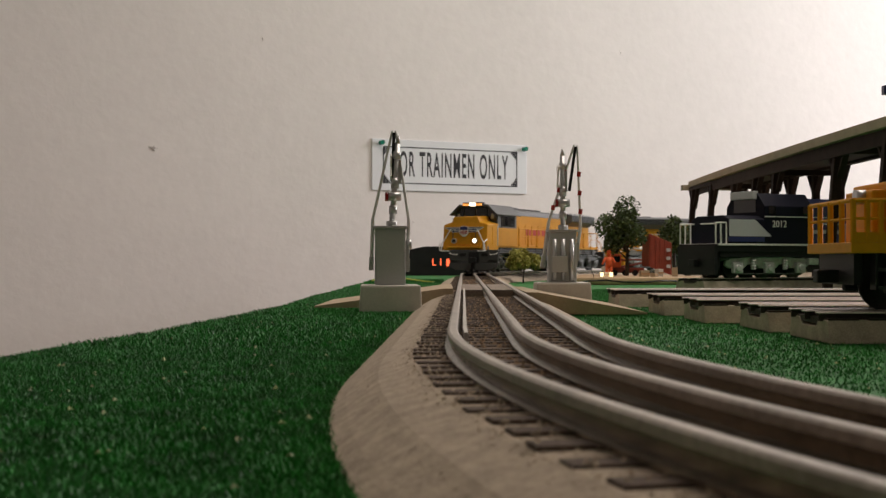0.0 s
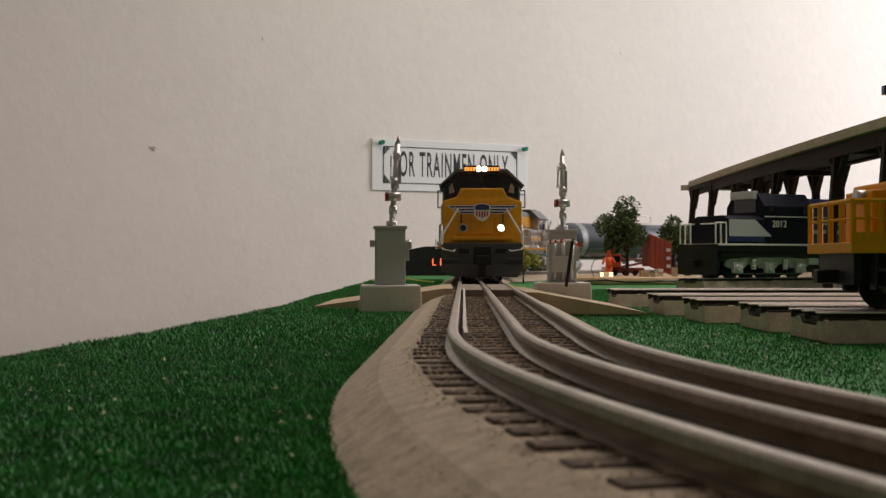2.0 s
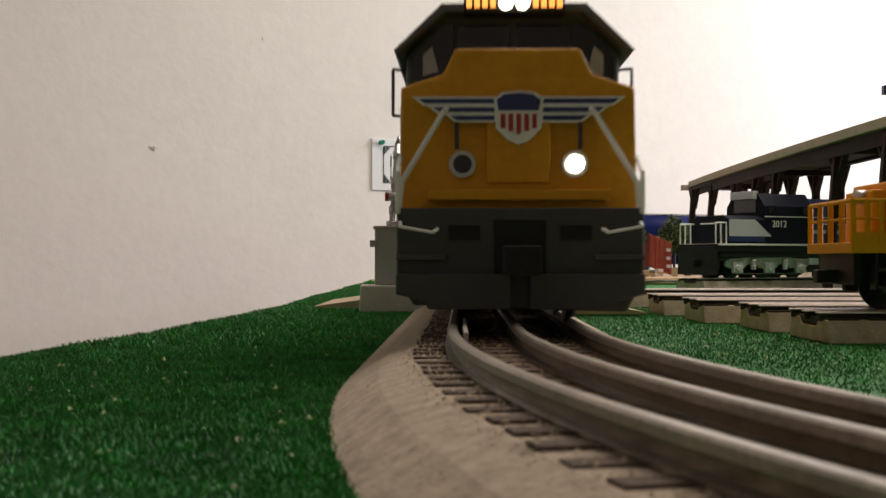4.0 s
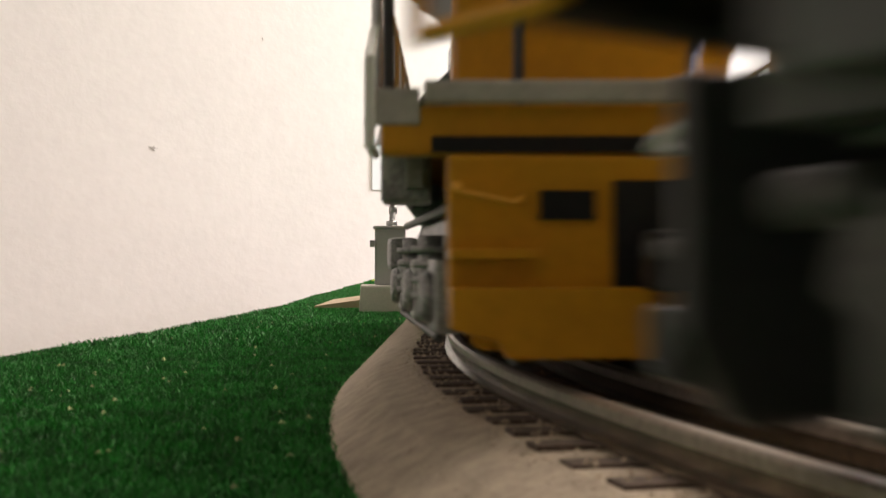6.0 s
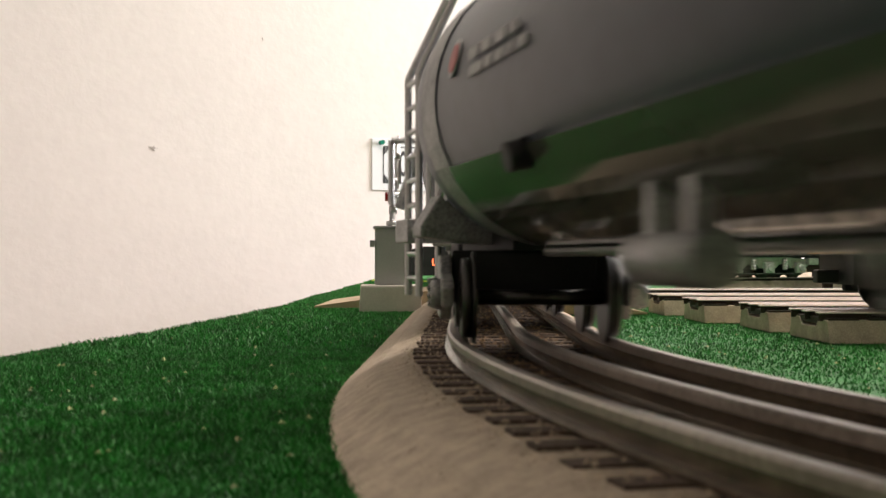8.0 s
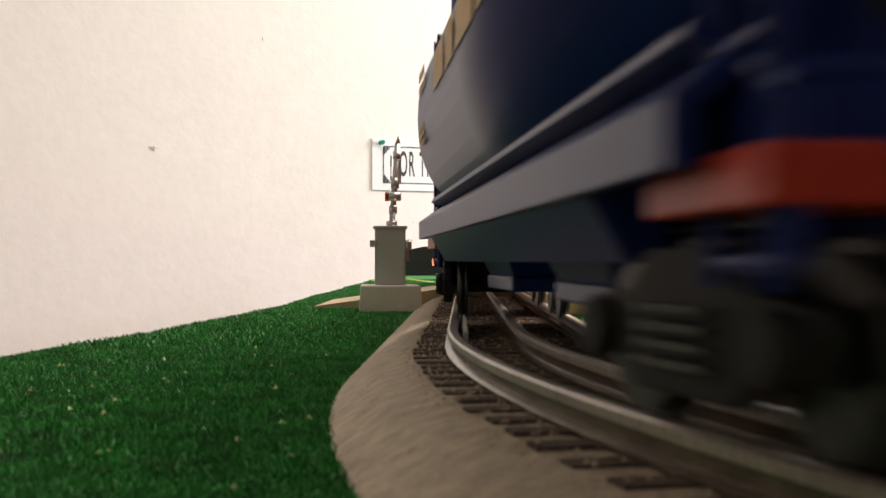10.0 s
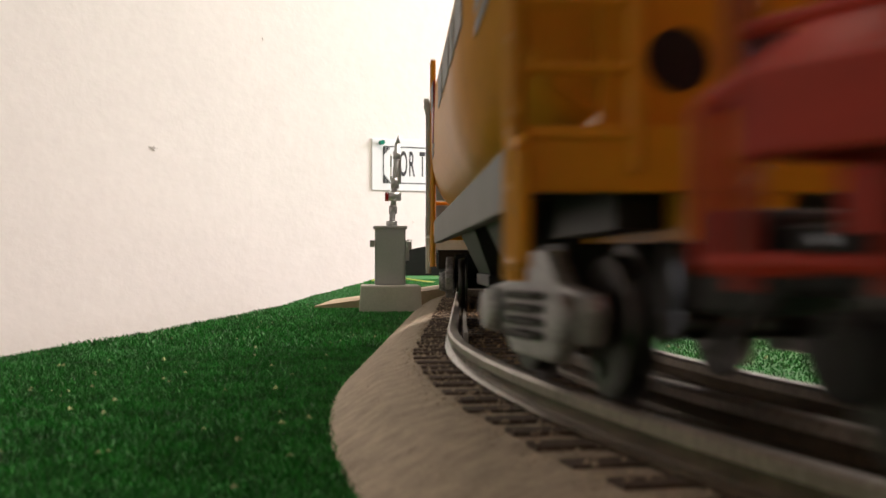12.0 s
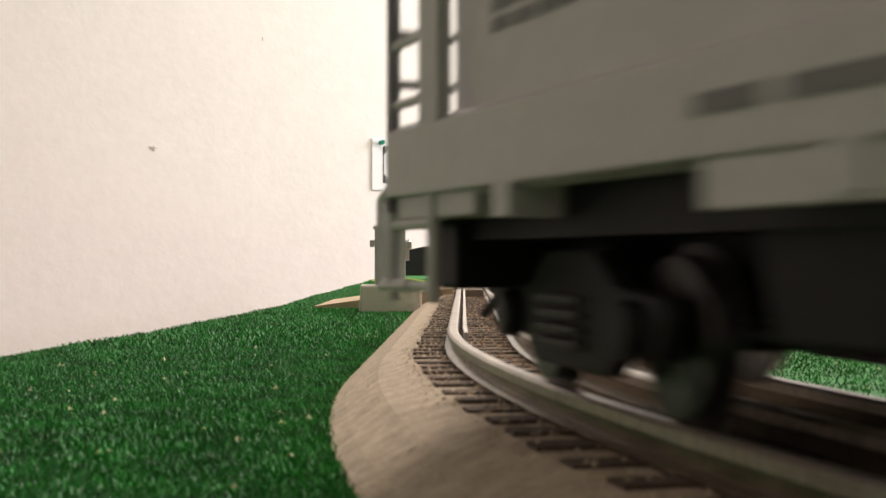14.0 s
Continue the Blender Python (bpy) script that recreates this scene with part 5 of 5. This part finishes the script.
# ---- parked stock in and before the shed ----
def parked_locomotive():
    """Faces -x; blue with a grey and navy cab side."""
    car = thing("parked_locomotive", "navy blue and light grey diesel locomotive parked in the shed", "locomotive", pose(0.4740, 1.3764, .0113, rz=115))
    part("frame", boxes((-.031, .031, -.228, .228, .028, .036)), M_BLACK, car, bevel=0.0005)
    part("white_stripe", boxes((-.0322, .0322, -.225, .225, .0345, .0365)), M_WHITE, car, "white sill stripe")
    bm = bmesh.new()
    prism(bm, [(-.0205, .0365), (.0205, .0365), (.0205, .080), (.015, .086), (-.015, .086), (-.0205, .080)], -.212, .100)
    hood = part("long_hood", bm, M_NAVY, car, "navy blue hood", bevel=0.0008)
    bm = bmesh.new()
    prism(bm, [(-.0315, .0365), (.0315, .0365), (.0315, .076), (.020, .090), (-.020, .090), (-.0315, .076)], .100, .165)
    cab = part("cab", bm, M_NAVYBLACK, car, "dark blue-black cab", bevel=0.0008)
    bm = bmesh.new()
    prism(bm, [(-.0318, .0365), (.0318, .0365), (.0318, .062), (.022, .066), (-.022, .066), (-.0318, .062)], .165, .212)
    nose = part("nose", bm, M_NAVYBLACK, car, "dark blue-black nose", bevel=0.0012)
    part("blue_band", boxes((-.0323, .0323, .1655, .2119, .0385, .0435)), M_NAVY, nose, "blue band")
    bm = bmesh.new()
    prism(bm, [(.156, .0440), (.2115, .0440), (.2115, .0615), (.178, .0615)], -.0324, -.0319, "x")
    part("grey_panel", bm, M_PALE, nose, "light grey slanted panel")
    words("road_number", "2012", .0100, Matrix.Translation((-.0326, .146, .0570)) @ pose(0, 0, 0, rz=-90), M_WHITE, cab, 1.0)
    part("white_line", boxes((-.0324, -.0316, .03, .165, .0645, .0655)), M_WHITE, cab)
    for y0, y1 in ((.104, .114), (.150, .160)):
        part("side_window", boxes((-.0322, -.0312, y0, y1, .068, .0765)), M_GLASS, cab, bevel=0.0006)
    part("windscreen", boxes((-.018, .018, .1650, .1657, .070, .084)), M_GLASS, cab)
    bm = boxes((-.019, .019, .163, .170, .084, .0925))
    part("light_box", bm, M_PALE, cab, bevel=0.0006)
    for sx in (-1, 1):
        bm = bmesh.new()
        for y in (.214, .221, .2275):
            rod(bm, (sx * .0305, y, .0360), (sx * .0305, y, .0580), .0008)
        rod(bm, (sx * .0305, .214, .0580), (sx * .0305, .2275, .0580), .0008)
        rod(bm, (sx * .0305, .2275, .0570), (sx * .006, .2275, .0570), .0007)
        part("platform_rail", bm, M_WHITE, car, "white platform handrail")
        for k in range(9):
            y = -.205 + k * .037
            part("stanchion", rods((sx * .0310, y, .036), (sx * .0310, y, .0580)), M_SILVER, car)
        part("handrail", rods((sx * .0310, -.205, .058), (sx * .0310, .092, .058)), M_SILVER, car)
        part("hood_line", boxes((min(sx * .0205, sx * .0210), max(sx * .0205, sx * .0210), -.200, .095, .048, .052)), M_PALE, hood)
    bm = bmesh.new()
    prism(bm, [(-.0275, .026), (-.0275, .012), (-.022, .006), (.022, .006), (.0275, .012), (.0275, .026)], -.06, .06)
    part("fuel_tank", bm, M_BLACK, car, bevel=0.001)
    part("skirt", boxes((-.0300, .0300, -.215, .222, .0220, .0300)), M_BLACK, car, "black underframe skirt", bevel=0.0006)
    part("pilot", boxes((-.0315, .0315, .226, .230, .004, .034)), M_BLACK, car)
    a = diesel_truck(car, .155, M_BRIGHTTRUCK, M_BLACK, 1)
    b = diesel_truck(car, -.155, M_BRIGHTTRUCK, M_BLACK, -1)
    return car


M_NAVYBLACK = material("navy_black_paint", (0.006, 0.007, 0.016), 0.55, vary=0.15, scale=40, spec=0.12)
M_BRIGHTTRUCK = material("truck_bright", (0.62, 0.62, 0.62), 0.4, 0.2, vary=0.3, scale=120)
MOVING_WHEELS = list(WHEELS)
parked_locomotive()

M_WORKYEL = material("work_yellow", (0.70, 0.32, 0.006), 0.5, vary=0.06, scale=40, spec=0.2)
sw = thing("yellow_switcher", "small bright yellow work locomotive with railed end platform", "locomotive", pose(0.1445, .460, .0113))
part("deck", boxes((.001, .190, -.0265, .0265, .0215, .0255)), M_WORKYEL, sw, bevel=0.0005)
part("frame", boxes((.008, .186, -.018, .018, .0125, .0215)), M_BLACK, sw)
for z, r in ((.0405, .0009), (.0340, .0006)):
    part("platform_rail", rods((.002, .0250, z), (.002, -.0255, z), (.0165, -.0255, z), r=r), M_WORKYEL, sw, "yellow platform rail")
for x, y in ((.002, -.0255), (.002, -.013), (.002, 0), (.002, .0125), (.002, .025), (.0070, -.0255), (.0118, -.0255), (.0165, -.0255)):
    part("platform_post", rods((x, y, .0252), (x, y, .0408), r=.0011), M_WORKYEL, sw)
part("kick_plate", boxes((.0012, .0170, -.0263, -.0250, .0255, .0290)), M_WORKYEL, sw)
hood2 = part("hood", boxes((.0175, .185, -.0215, .0215, .0255, .0480)), M_WORKYEL, sw, "yellow hood", bevel=0.0012)
part("hood_front", boxes((.0125, .0180, -.0150, .0150, .0255, .0450)), M_WORKYEL, hood2, bevel=0.001)
for x in (.030, .055, .080):
    part("hood_door", boxes((x, x + .020, -.0222, -.0212, .0285, .0445)), M_WORKYEL, hood2, bevel=0.0003)
bm = bmesh.new()
rod(bm, (.0090, -.006, .0425), (.0130, -.006, .0425), .0028, n=14)
part("headlight", bm, M_SILVER, sw, "small silver headlight")
bm = bmesh.new()
rod(bm, (.0215, -.0220, .0440), (.0215, -.0235, .0440), .0016, n=12)
part("vent", bm, M_BLACK, hood2)
part("pilot", boxes((.004, .007, -.0200, .0200, .0100, .0215)), M_BLACK, sw)
part("coupler", boxes((-.004, .005, -.003, .003, .0105, .0155)), M_BLACK, sw, bevel=0.0008)
for x in (.020, .036, .066, .082, .110):
    bm = bmesh.new()
    bent(bm, [(x, -.0225, .0215), (x + .003, -.0235, .0150), (x - .002, -.0235, .0090), (x + .005, -.0235, .0060)], .0009)
    part("brake_pipe", bm, M_DARK, sw)
for z in (.0085, .0150):
    part("boarding_step", boxes((.010, .019, -.0262, -.0195, z, z + .0012)), M_DARK, sw, "dark boarding step")
part("step_hanger", boxes((.0098, .0106, -.0262, -.0200, .0085, .0215)), M_BLACK, sw)
tr2 = new("truck")
tr2.parent, tr2.location = sw, (.048, 0, 0)
for sy in (-1, 1):
    part("side_frame", boxes((-.034, .034, min(sy * .0205, sy * .0245), max(sy * .0205, sy * .0245), .0070, .0150)), M_TRUCK_BLACK, tr2, bevel=0.001)
    for k in (-1, 1):
        bm = bmesh.new()
        rod(bm, (k * .020, sy * .0145, .0095), (k * .020, sy * .0192, .0095), .0105, .0095, n=20)
        part("wheel", bm, M_WHEEL, tr2)

# ---- engine shed on posts ----
shed = thing("engine_shed", "open timber engine shed with tan roof on dark posts", "engine shed")
SHED_X, H = 0.390, 0.148
bm = bmesh.new()
out = []
for k in range(13):
    y = 0.90 + k * (1.97 - 0.90) / 12
    out.append((SHED_X - 0.004 + 0.030 * ((y - 1.40) / .55) ** 2 * .35, y))
prism(bm, out + [(SHED_X + .10, 1.985), (SHED_X + .10, 0.90)], H, H + 0.0095, "z")
roof = part("roof", bm, M_ROOFTAN, shed, "flat tan roof with thick edge", bevel=0.0008)
bm = bmesh.new()
prism(bm, [(x + .006, y) for x, y in out] + [(x + .010, y) for x, y in reversed(out)], H - .014, H - .0005, "z")
part("fascia_beam", bm, M_POST, shed, "dark beam under the roof edge")
part("ceiling_boards", boxes((SHED_X + .012, SHED_X + .098, .91, 1.96, H - .0030, H - .0004)), M_POST, shed, "dark boards under the roof")
part("gutter", boxes((SHED_X - .002, SHED_X + .10, 1.965, 1.985, H - .004, H + .004)), M_ROOFTAN, shed)
for row, (dx, lean) in enumerate(((0.010, -.012), (0.085, 0))):
    for y in (1.935, 1.80, 1.66, 1.55, 1.455, 1.23, 1.09, .95):
        bm = bmesh.new()
        x = SHED_X + dx
        v = box(bm, x - .0042, x + .0042, y - .0042, y + .0042, 0, H)
        for q in v[:4]:
            q.co.x += lean
        part("post", bm, M_POST, shed)
        for sgn in (-1, 1):
            bm = bmesh.new()
            prism(bm, [(y, H - .036), (y + sgn * .004, H - .036), (y + sgn * .032, H - .004), (y + sgn * .027, H - .004)], x - .003, x + .003, "x")
            part("brace", bm, M_POST, shed)
    part("plate_beam", boxes((SHED_X + dx - .004, SHED_X + dx + .004, .93, 1.96, H - .006, H - .0005)), M_POST, shed)
for y in (1.80, 1.52, 1.21):
    part("cross_beam", boxes((SHED_X + .014, SHED_X + .095, y - .003, y + .003, H - .012, H - .005)), M_POST, shed)
part("floor_slab", boxes((SHED_X + .0, SHED_X + .30, 1.38, 1.95, .0003, .0020)), M_STONE, shed)

# tall dark mast at the rim of the view
mast = thing("yard_mast", "dark blue yard light mast with bracket", "mast", pose(.2215, .600, 0))
part("pole", rods((0, 0, .0113), (0, 0, .160), r=.0014, n=10), M_NAVY, mast)
part("bracket", boxes((-.0045, .001, -.002, .002, .112, .1165)), M_NAVY, mast, bevel=0.0004)
part("foot", boxes((-.005, .005, -.005, .005, 0, .0115)), M_CONC, mast)


# ---- trees ----
def tree(x, y, height, crown_r, crown_z, mat, seed, label, squash=1.0, count=2600, size=.0022):
    rng = random.Random(seed)
    t = thing("tree", label, "tree", pose(x, y, 0))
    bm = bmesh.new()
    rod(bm, (0, 0, 0), (.001, 0, crown_z * .75), height * .026, height * .019, n=10)
    rod(bm, (.001, 0, crown_z * .75), (0, 0, height * .9), height * .019, height * .004, n=8)
    limbs = []
    for k in range(9):
        a, e = rng.uniform(0, 6.28), rng.uniform(.45, 1.0)
        z0 = crown_z * rng.uniform(.6, 1.0)
        r = crown_r * rng.uniform(.45, .85)
        tip = (math.cos(a) * r, math.sin(a) * r, min(height * .93, z0 + r * e * 1.2))
        rod(bm, (0, 0, z0), tip, height * .010, height * .003, n=6)
        limbs.append(Vector(tip))
    part("trunk", bm, M_BARK, t, "brown trunk with limbs")
    clumps = [(v, crown_r * rng.uniform(.30, .48)) for v in limbs] + [(Vector((0, 0, height * .86)), crown_r * .45), (Vector((0, 0, crown_z + crown_r * .3)), crown_r * .55)]
    verts, faces = [], []
    for i in range(count):
        c, r = clumps[rng.randrange(len(clumps))]
        d = Vector((rng.gauss(0, 1), rng.gauss(0, 1), rng.gauss(0, 1) * squash)).normalized() * r * rng.uniform(.55, 1.08)
        p = c + d
        a = Vector((rng.gauss(0, 1), rng.gauss(0, 1), rng.gauss(0, 1))).normalized() * size * rng.uniform(.6, 1.5)
        b = a.cross(Vector((rng.gauss(0, 1), rng.gauss(0, 1), rng.gauss(0, 1)))).normalized() * size * rng.uniform(.5, 1.1)
        k = len(verts)
        verts += [tuple(p - a), tuple(p + b), tuple(p + a), tuple(p - b)]
        faces.append((k, k + 1, k + 2, k + 3))
    me = bpy.data.meshes.new("crown")
    me.from_pydata(verts, [], faces)
    me.materials.append(mat)
    crown = new("crown", me)
    crown.parent = t
    crown["label"] = "loose crown of small leaves"


tree(.252, 1.670, .116, .041, .054, M_LEAF, 3, "dark green model tree with a thin brown trunk", count=4200)
tree(.345, 1.820, .098, .030, .055, M_LEAF, 4, "dark green rounded model tree beside the yard", count=3400)
tree(.108, 1.640, .044, .021, .022, M_LEAFY, 5, "small yellow-green model tree by the track", count=2600, size=.0018)
tree(.150, 1.95, .030, .018, .014, M_LEAF, 6, "low dark green model bush", count=1500, size=.002)
tree(.455, 1.90, .055, .024, .030, M_LEAFY, 7, "olive green model bush beside the shed", count=1500, size=.002)

# ---- building site behind the crossing ----
M_SAND = material("site_sand", (0.46, 0.33, 0.20), 0.9, vary=0.2, scale=80, bump=0.6, bump_scale=600)
M_ORANGE = material("figure_orange", (0.80, 0.13, 0.03), 0.5, vary=0.1, scale=80)
M_RUST = material("rust_red", (0.26, 0.050, 0.030), 0.5, vary=0.2, scale=80)
M_WARM = material("lit_lantern", (1.0, 0.8, 0.5), 0.4, glow=3.0, glow_color=(1.0, 0.72, 0.38))
M_LED = material("lit_red_letters", (0.9, 0.12, 0.05), 0.4, glow=2.2, glow_color=(1.0, 0.14, 0.05))
bm = bmesh.new()
prism(bm, [(.150, 1.52), (.20, 1.48), (.300, 1.50), (.345, 1.62), (.33, 1.80), (.22, 1.84), (.165, 1.72)], .0003, .0090, "z")
tagged(part("sand_patch", bm, M_SAND, bevel=0.003), "sandy ground of a model building site", "sand", kind="structure")
bm = bmesh.new()
c = Vector((.2235, 1.64, .009))
for a, b, r0, r1 in (((-.003, 0, 0), (-.0022, 0, .014), .0022, .0024), ((.003, 0, 0), (.0022, 0, .014), .0022, .0024), ((0, 0, .013), (0, 0, .026), .0042, .0048), ((0, 0, .026), (0, 0, .0275), .0018, .0018),
                     ((0, 0, .0275), (0, 0, .0335), .0026, .0024), ((-.0045, 0, .025), (-.009, -.002, .016), .0015, .0013), ((.0045, 0, .025), (.008, -.004, .018), .0015, .0013), ((0, 0, .0325), (0, 0, .035), .0034, .0016)):
    rod(bm, c + Vector(a), c + Vector(b), r0, r1, n=10)
tagged(part("worker_figurine", bm, M_ORANGE), "plain orange model figurine standing on the sand", "figurine")
skip = thing("tipper_body", "rust-red tipped skip with raised ribs", "tipper", pose(.2960, 1.66, .012, rz=8))
bm = bmesh.new()
prism(bm, [(-.016, .010), (.016, -.002), (.016, .042), (-.016, .055)], -.002, .002)
part("panel", bm, M_RUST, skip, bevel=0.0006)
for k in range(5):
    x = -.013 + k * .0065
    z = .009 - .375 * (x + .013)
    part("rib", boxes((x - .0008, x + .0008, -.0032, -.0019, z, z + .043)), M_RUST, skip)
part("side_wall", boxes((-.016, -.014, .002, .030, .010, .052)), M_RUST, skip)
for k, z in enumerate((.008, .019, .030)):
    part("label_plate", boxes((.008, .0135, -.0038, -.0031, z, z + .0045)), M_PALE, skip)
beam = thing("site_crane", "red and orange model crane lying on the sand", "crane", pose(.245, 1.70, .009))
part("chassis", boxes((-.012, .035, -.008, .008, .004, .011)), M_RUST, beam, bevel=0.001)
part("cab", boxes((-.011, .003, -.007, .007, .011, .030)), M_ORANGE, beam, bevel=0.0012)
part("window", boxes((-.009, .001, -.0075, -.0069, .019, .027)), M_GLASS, beam)
bm = bmesh.new()
rod(bm, (.004, 0, .012), (.045, 0, .020), .0016)
rod(bm, (.004, 0, .022), (.045, 0, .022), .0012)
part("boom", bm, M_RUST, beam, "red boom")
for x in (-.006, .008, .022):
    bm = bmesh.new()
    rod(bm, (x, -.009, .004), (x, -.006, .004), .004, n=14)
    part("wheel", bm, M_BLACK, beam)
for k, (x, y, w, h) in enumerate(((.210, 1.555, .010, .006), (.262, 1.585, .012, .008), (.284, 1.60, .008, .010), (.272, 1.57, .006, .005), (.238, 1.78, .014, .012), (.305, 1.60, .007, .012))):
    cr = thing("crate", "pale wooden crate on the building site", "crate", pose(x, y, .009, rz=15 * k), "crates")
    part("box", boxes((-w / 2, w / 2, -.004, .004, 0, h)), M_ROADTAN if k % 2 else M_CONC, cr, bevel=0.0004)
    part("batten", boxes((-w / 2 - .0004, w / 2 + .0004, -.0046, -.0039, h * .4, h * .6)), M_WOODEDGE, cr)
for x in (.2015, .2135):
    ln = thing("lantern", "small lit warm white work lantern", "lantern", pose(x, 1.545, .0085), "lanterns")
    part("glass", boxes((-.0018, .0018, -.0018, .0018, .001, .0065)), M_WARM, ln, "lit glass")
    part("foot", boxes((-.0022, .0022, -.0022, .0022, 0, .001)), M_BLACK, ln)
    part("lid", boxes((-.0021, .0021, -.0021, .0021, .0065, .0074)), M_BLACK, ln)
bm = bmesh.new()
pts = [(.155 + .020 * k, 1.44 + .02 * math.sin(k * 1.1), .0030 + .0035 * abs(math.sin(k * .9))) for k in range(9)]
bent(bm, pts, .0011)
tagged(part("power_cable", bm, M_BLACK), "black power cable lying across the board", "cable")
bm = bmesh.new()
bent(bm, [(.190, 1.53, .009), (.186, 1.53, .020), (.190, 1.53, .030), (.200, 1.53, .034)], .0005)
tagged(part("thin_wire", bm, M_BLACK), "thin black wire rising from the sand", "wire")
bm = bmesh.new()
bent(bm, [(-.095 + .012 * k, 1.62 + .01 * math.sin(k), .0035 + .003 * math.sin(k * .6)) for k in range(8)], .0011)
tagged(part("yellow_wire", bm, material("wire_yellow", (0.55, 0.60, 0.08), 0.4, vary=0.05)), "yellow-green wire lying on the grass", "wire")

# ---- lit message board at the far end ----
mb = thing("message_board", "black box with glowing red letter shapes", "message board", pose(.040, 2.43, 0))
bm = bmesh.new()
prism(bm, [(-.118, 0), (.118, 0), (.118, .058), (-.075, .058), (-.118, .050)], -.012, .012)
part("case", bm, M_BLACK, mb, bevel=0.0012)
for text, x in (("L", -.058), ("I", -.0445)):
    words("glowing_letter", text, .0200, Matrix.Translation((x, -.0125, .026)), M_LED, mb, 0.9)
for k in range(2, 6):
    bm = boxes((-.062 + k * .0145, -.0535 + k * .0145 - (.005 if k % 2 else 0), -.0130, -.0121, .019, .033))
    part("glowing_bar", bm, M_LED, mb, "glowing red bar")


# ---- the train runs, the gates close ----
NOSE = [(0.0, -1.285), (1.5, -0.805), (2.0, -0.652), (3.2, -0.282), (5.5, 0.500), (6.0, 0.674), (6.5, 0.846), (7.0, 1.013), (7.5, 1.174), (8.0, 1.337), (10.3, 2.136), (14.0, 3.382)]


def nose_at(t):
    for (t0, u0), (t1, u1) in zip(NOSE, NOSE[1:]):
        if t <= t1:
            return u0 + (u1 - u0) * (t - t0) / (t1 - t0)
    return NOSE[-1][1]


def heading(d):
    return math.degrees(math.atan2(-d.x, d.y))


def motions():
    times = [k * 0.1 for k in range(141)]
    for car, back, trucks in TRAIN:
        half = trucks[0][1]
        rows, yaws = [], [[], []]
        last = None
        for t in times:
            u = nose_at(t) - back
            (p, dp), (q, dq) = line(u + half), line(u - half)
            d = (p - q).normalized()
            c = (p + q) / 2
            a = heading(d)
            if last is not None:
                a += 360 * round((last - a) / 360)
            last = a
            c = c + Vector((-d.y, d.x)) * 0.0012    # the flanges run against the inner rail
            rows.append((t, pose(c.x, c.y, RT, rz=a)))
            for k, dk in enumerate((dp, dq)):
                w = heading(dk) - a
                yaws[k].append((t, pose(0, (half, -half)[k], 0, rz=w - 360 * round(w / 360))))
        walk(car, rows)
        for k, (truck, _) in enumerate(trucks):
            walk(truck, yaws[k])
    spin = [k / 30 for k in range(421)]
    for ob, ya, r in MOVING_WHEELS:
        walk(ob, [(t, pose(0, ya, r, rx=-math.degrees((nose_at(t) - nose_at(0)) / r))) for t in spin])
    gate_rows = (arm_a, tip_a, 1, ((0, 0), (1.4, 0), (1.6, 25), (1.8, 70), (1.95, 88), (14, 88))), (arm_b, tip_b, -1, ((0, 0), (0.85, 0), (1.0, 20), (1.1, 60), (1.2, 88), (14, 88)))
    for arm, tip, sgn, rows in gate_rows:
        walk(arm, [(t, pose(0.0, 0, 0.040, rx=-sgn * a, ry=2 if sgn > 0 else 8)) for t, a in rows])
        walk(tip, [(t, pose(0, 0, 0.064, rx=sgn * a)) for t, a in rows])


motions()
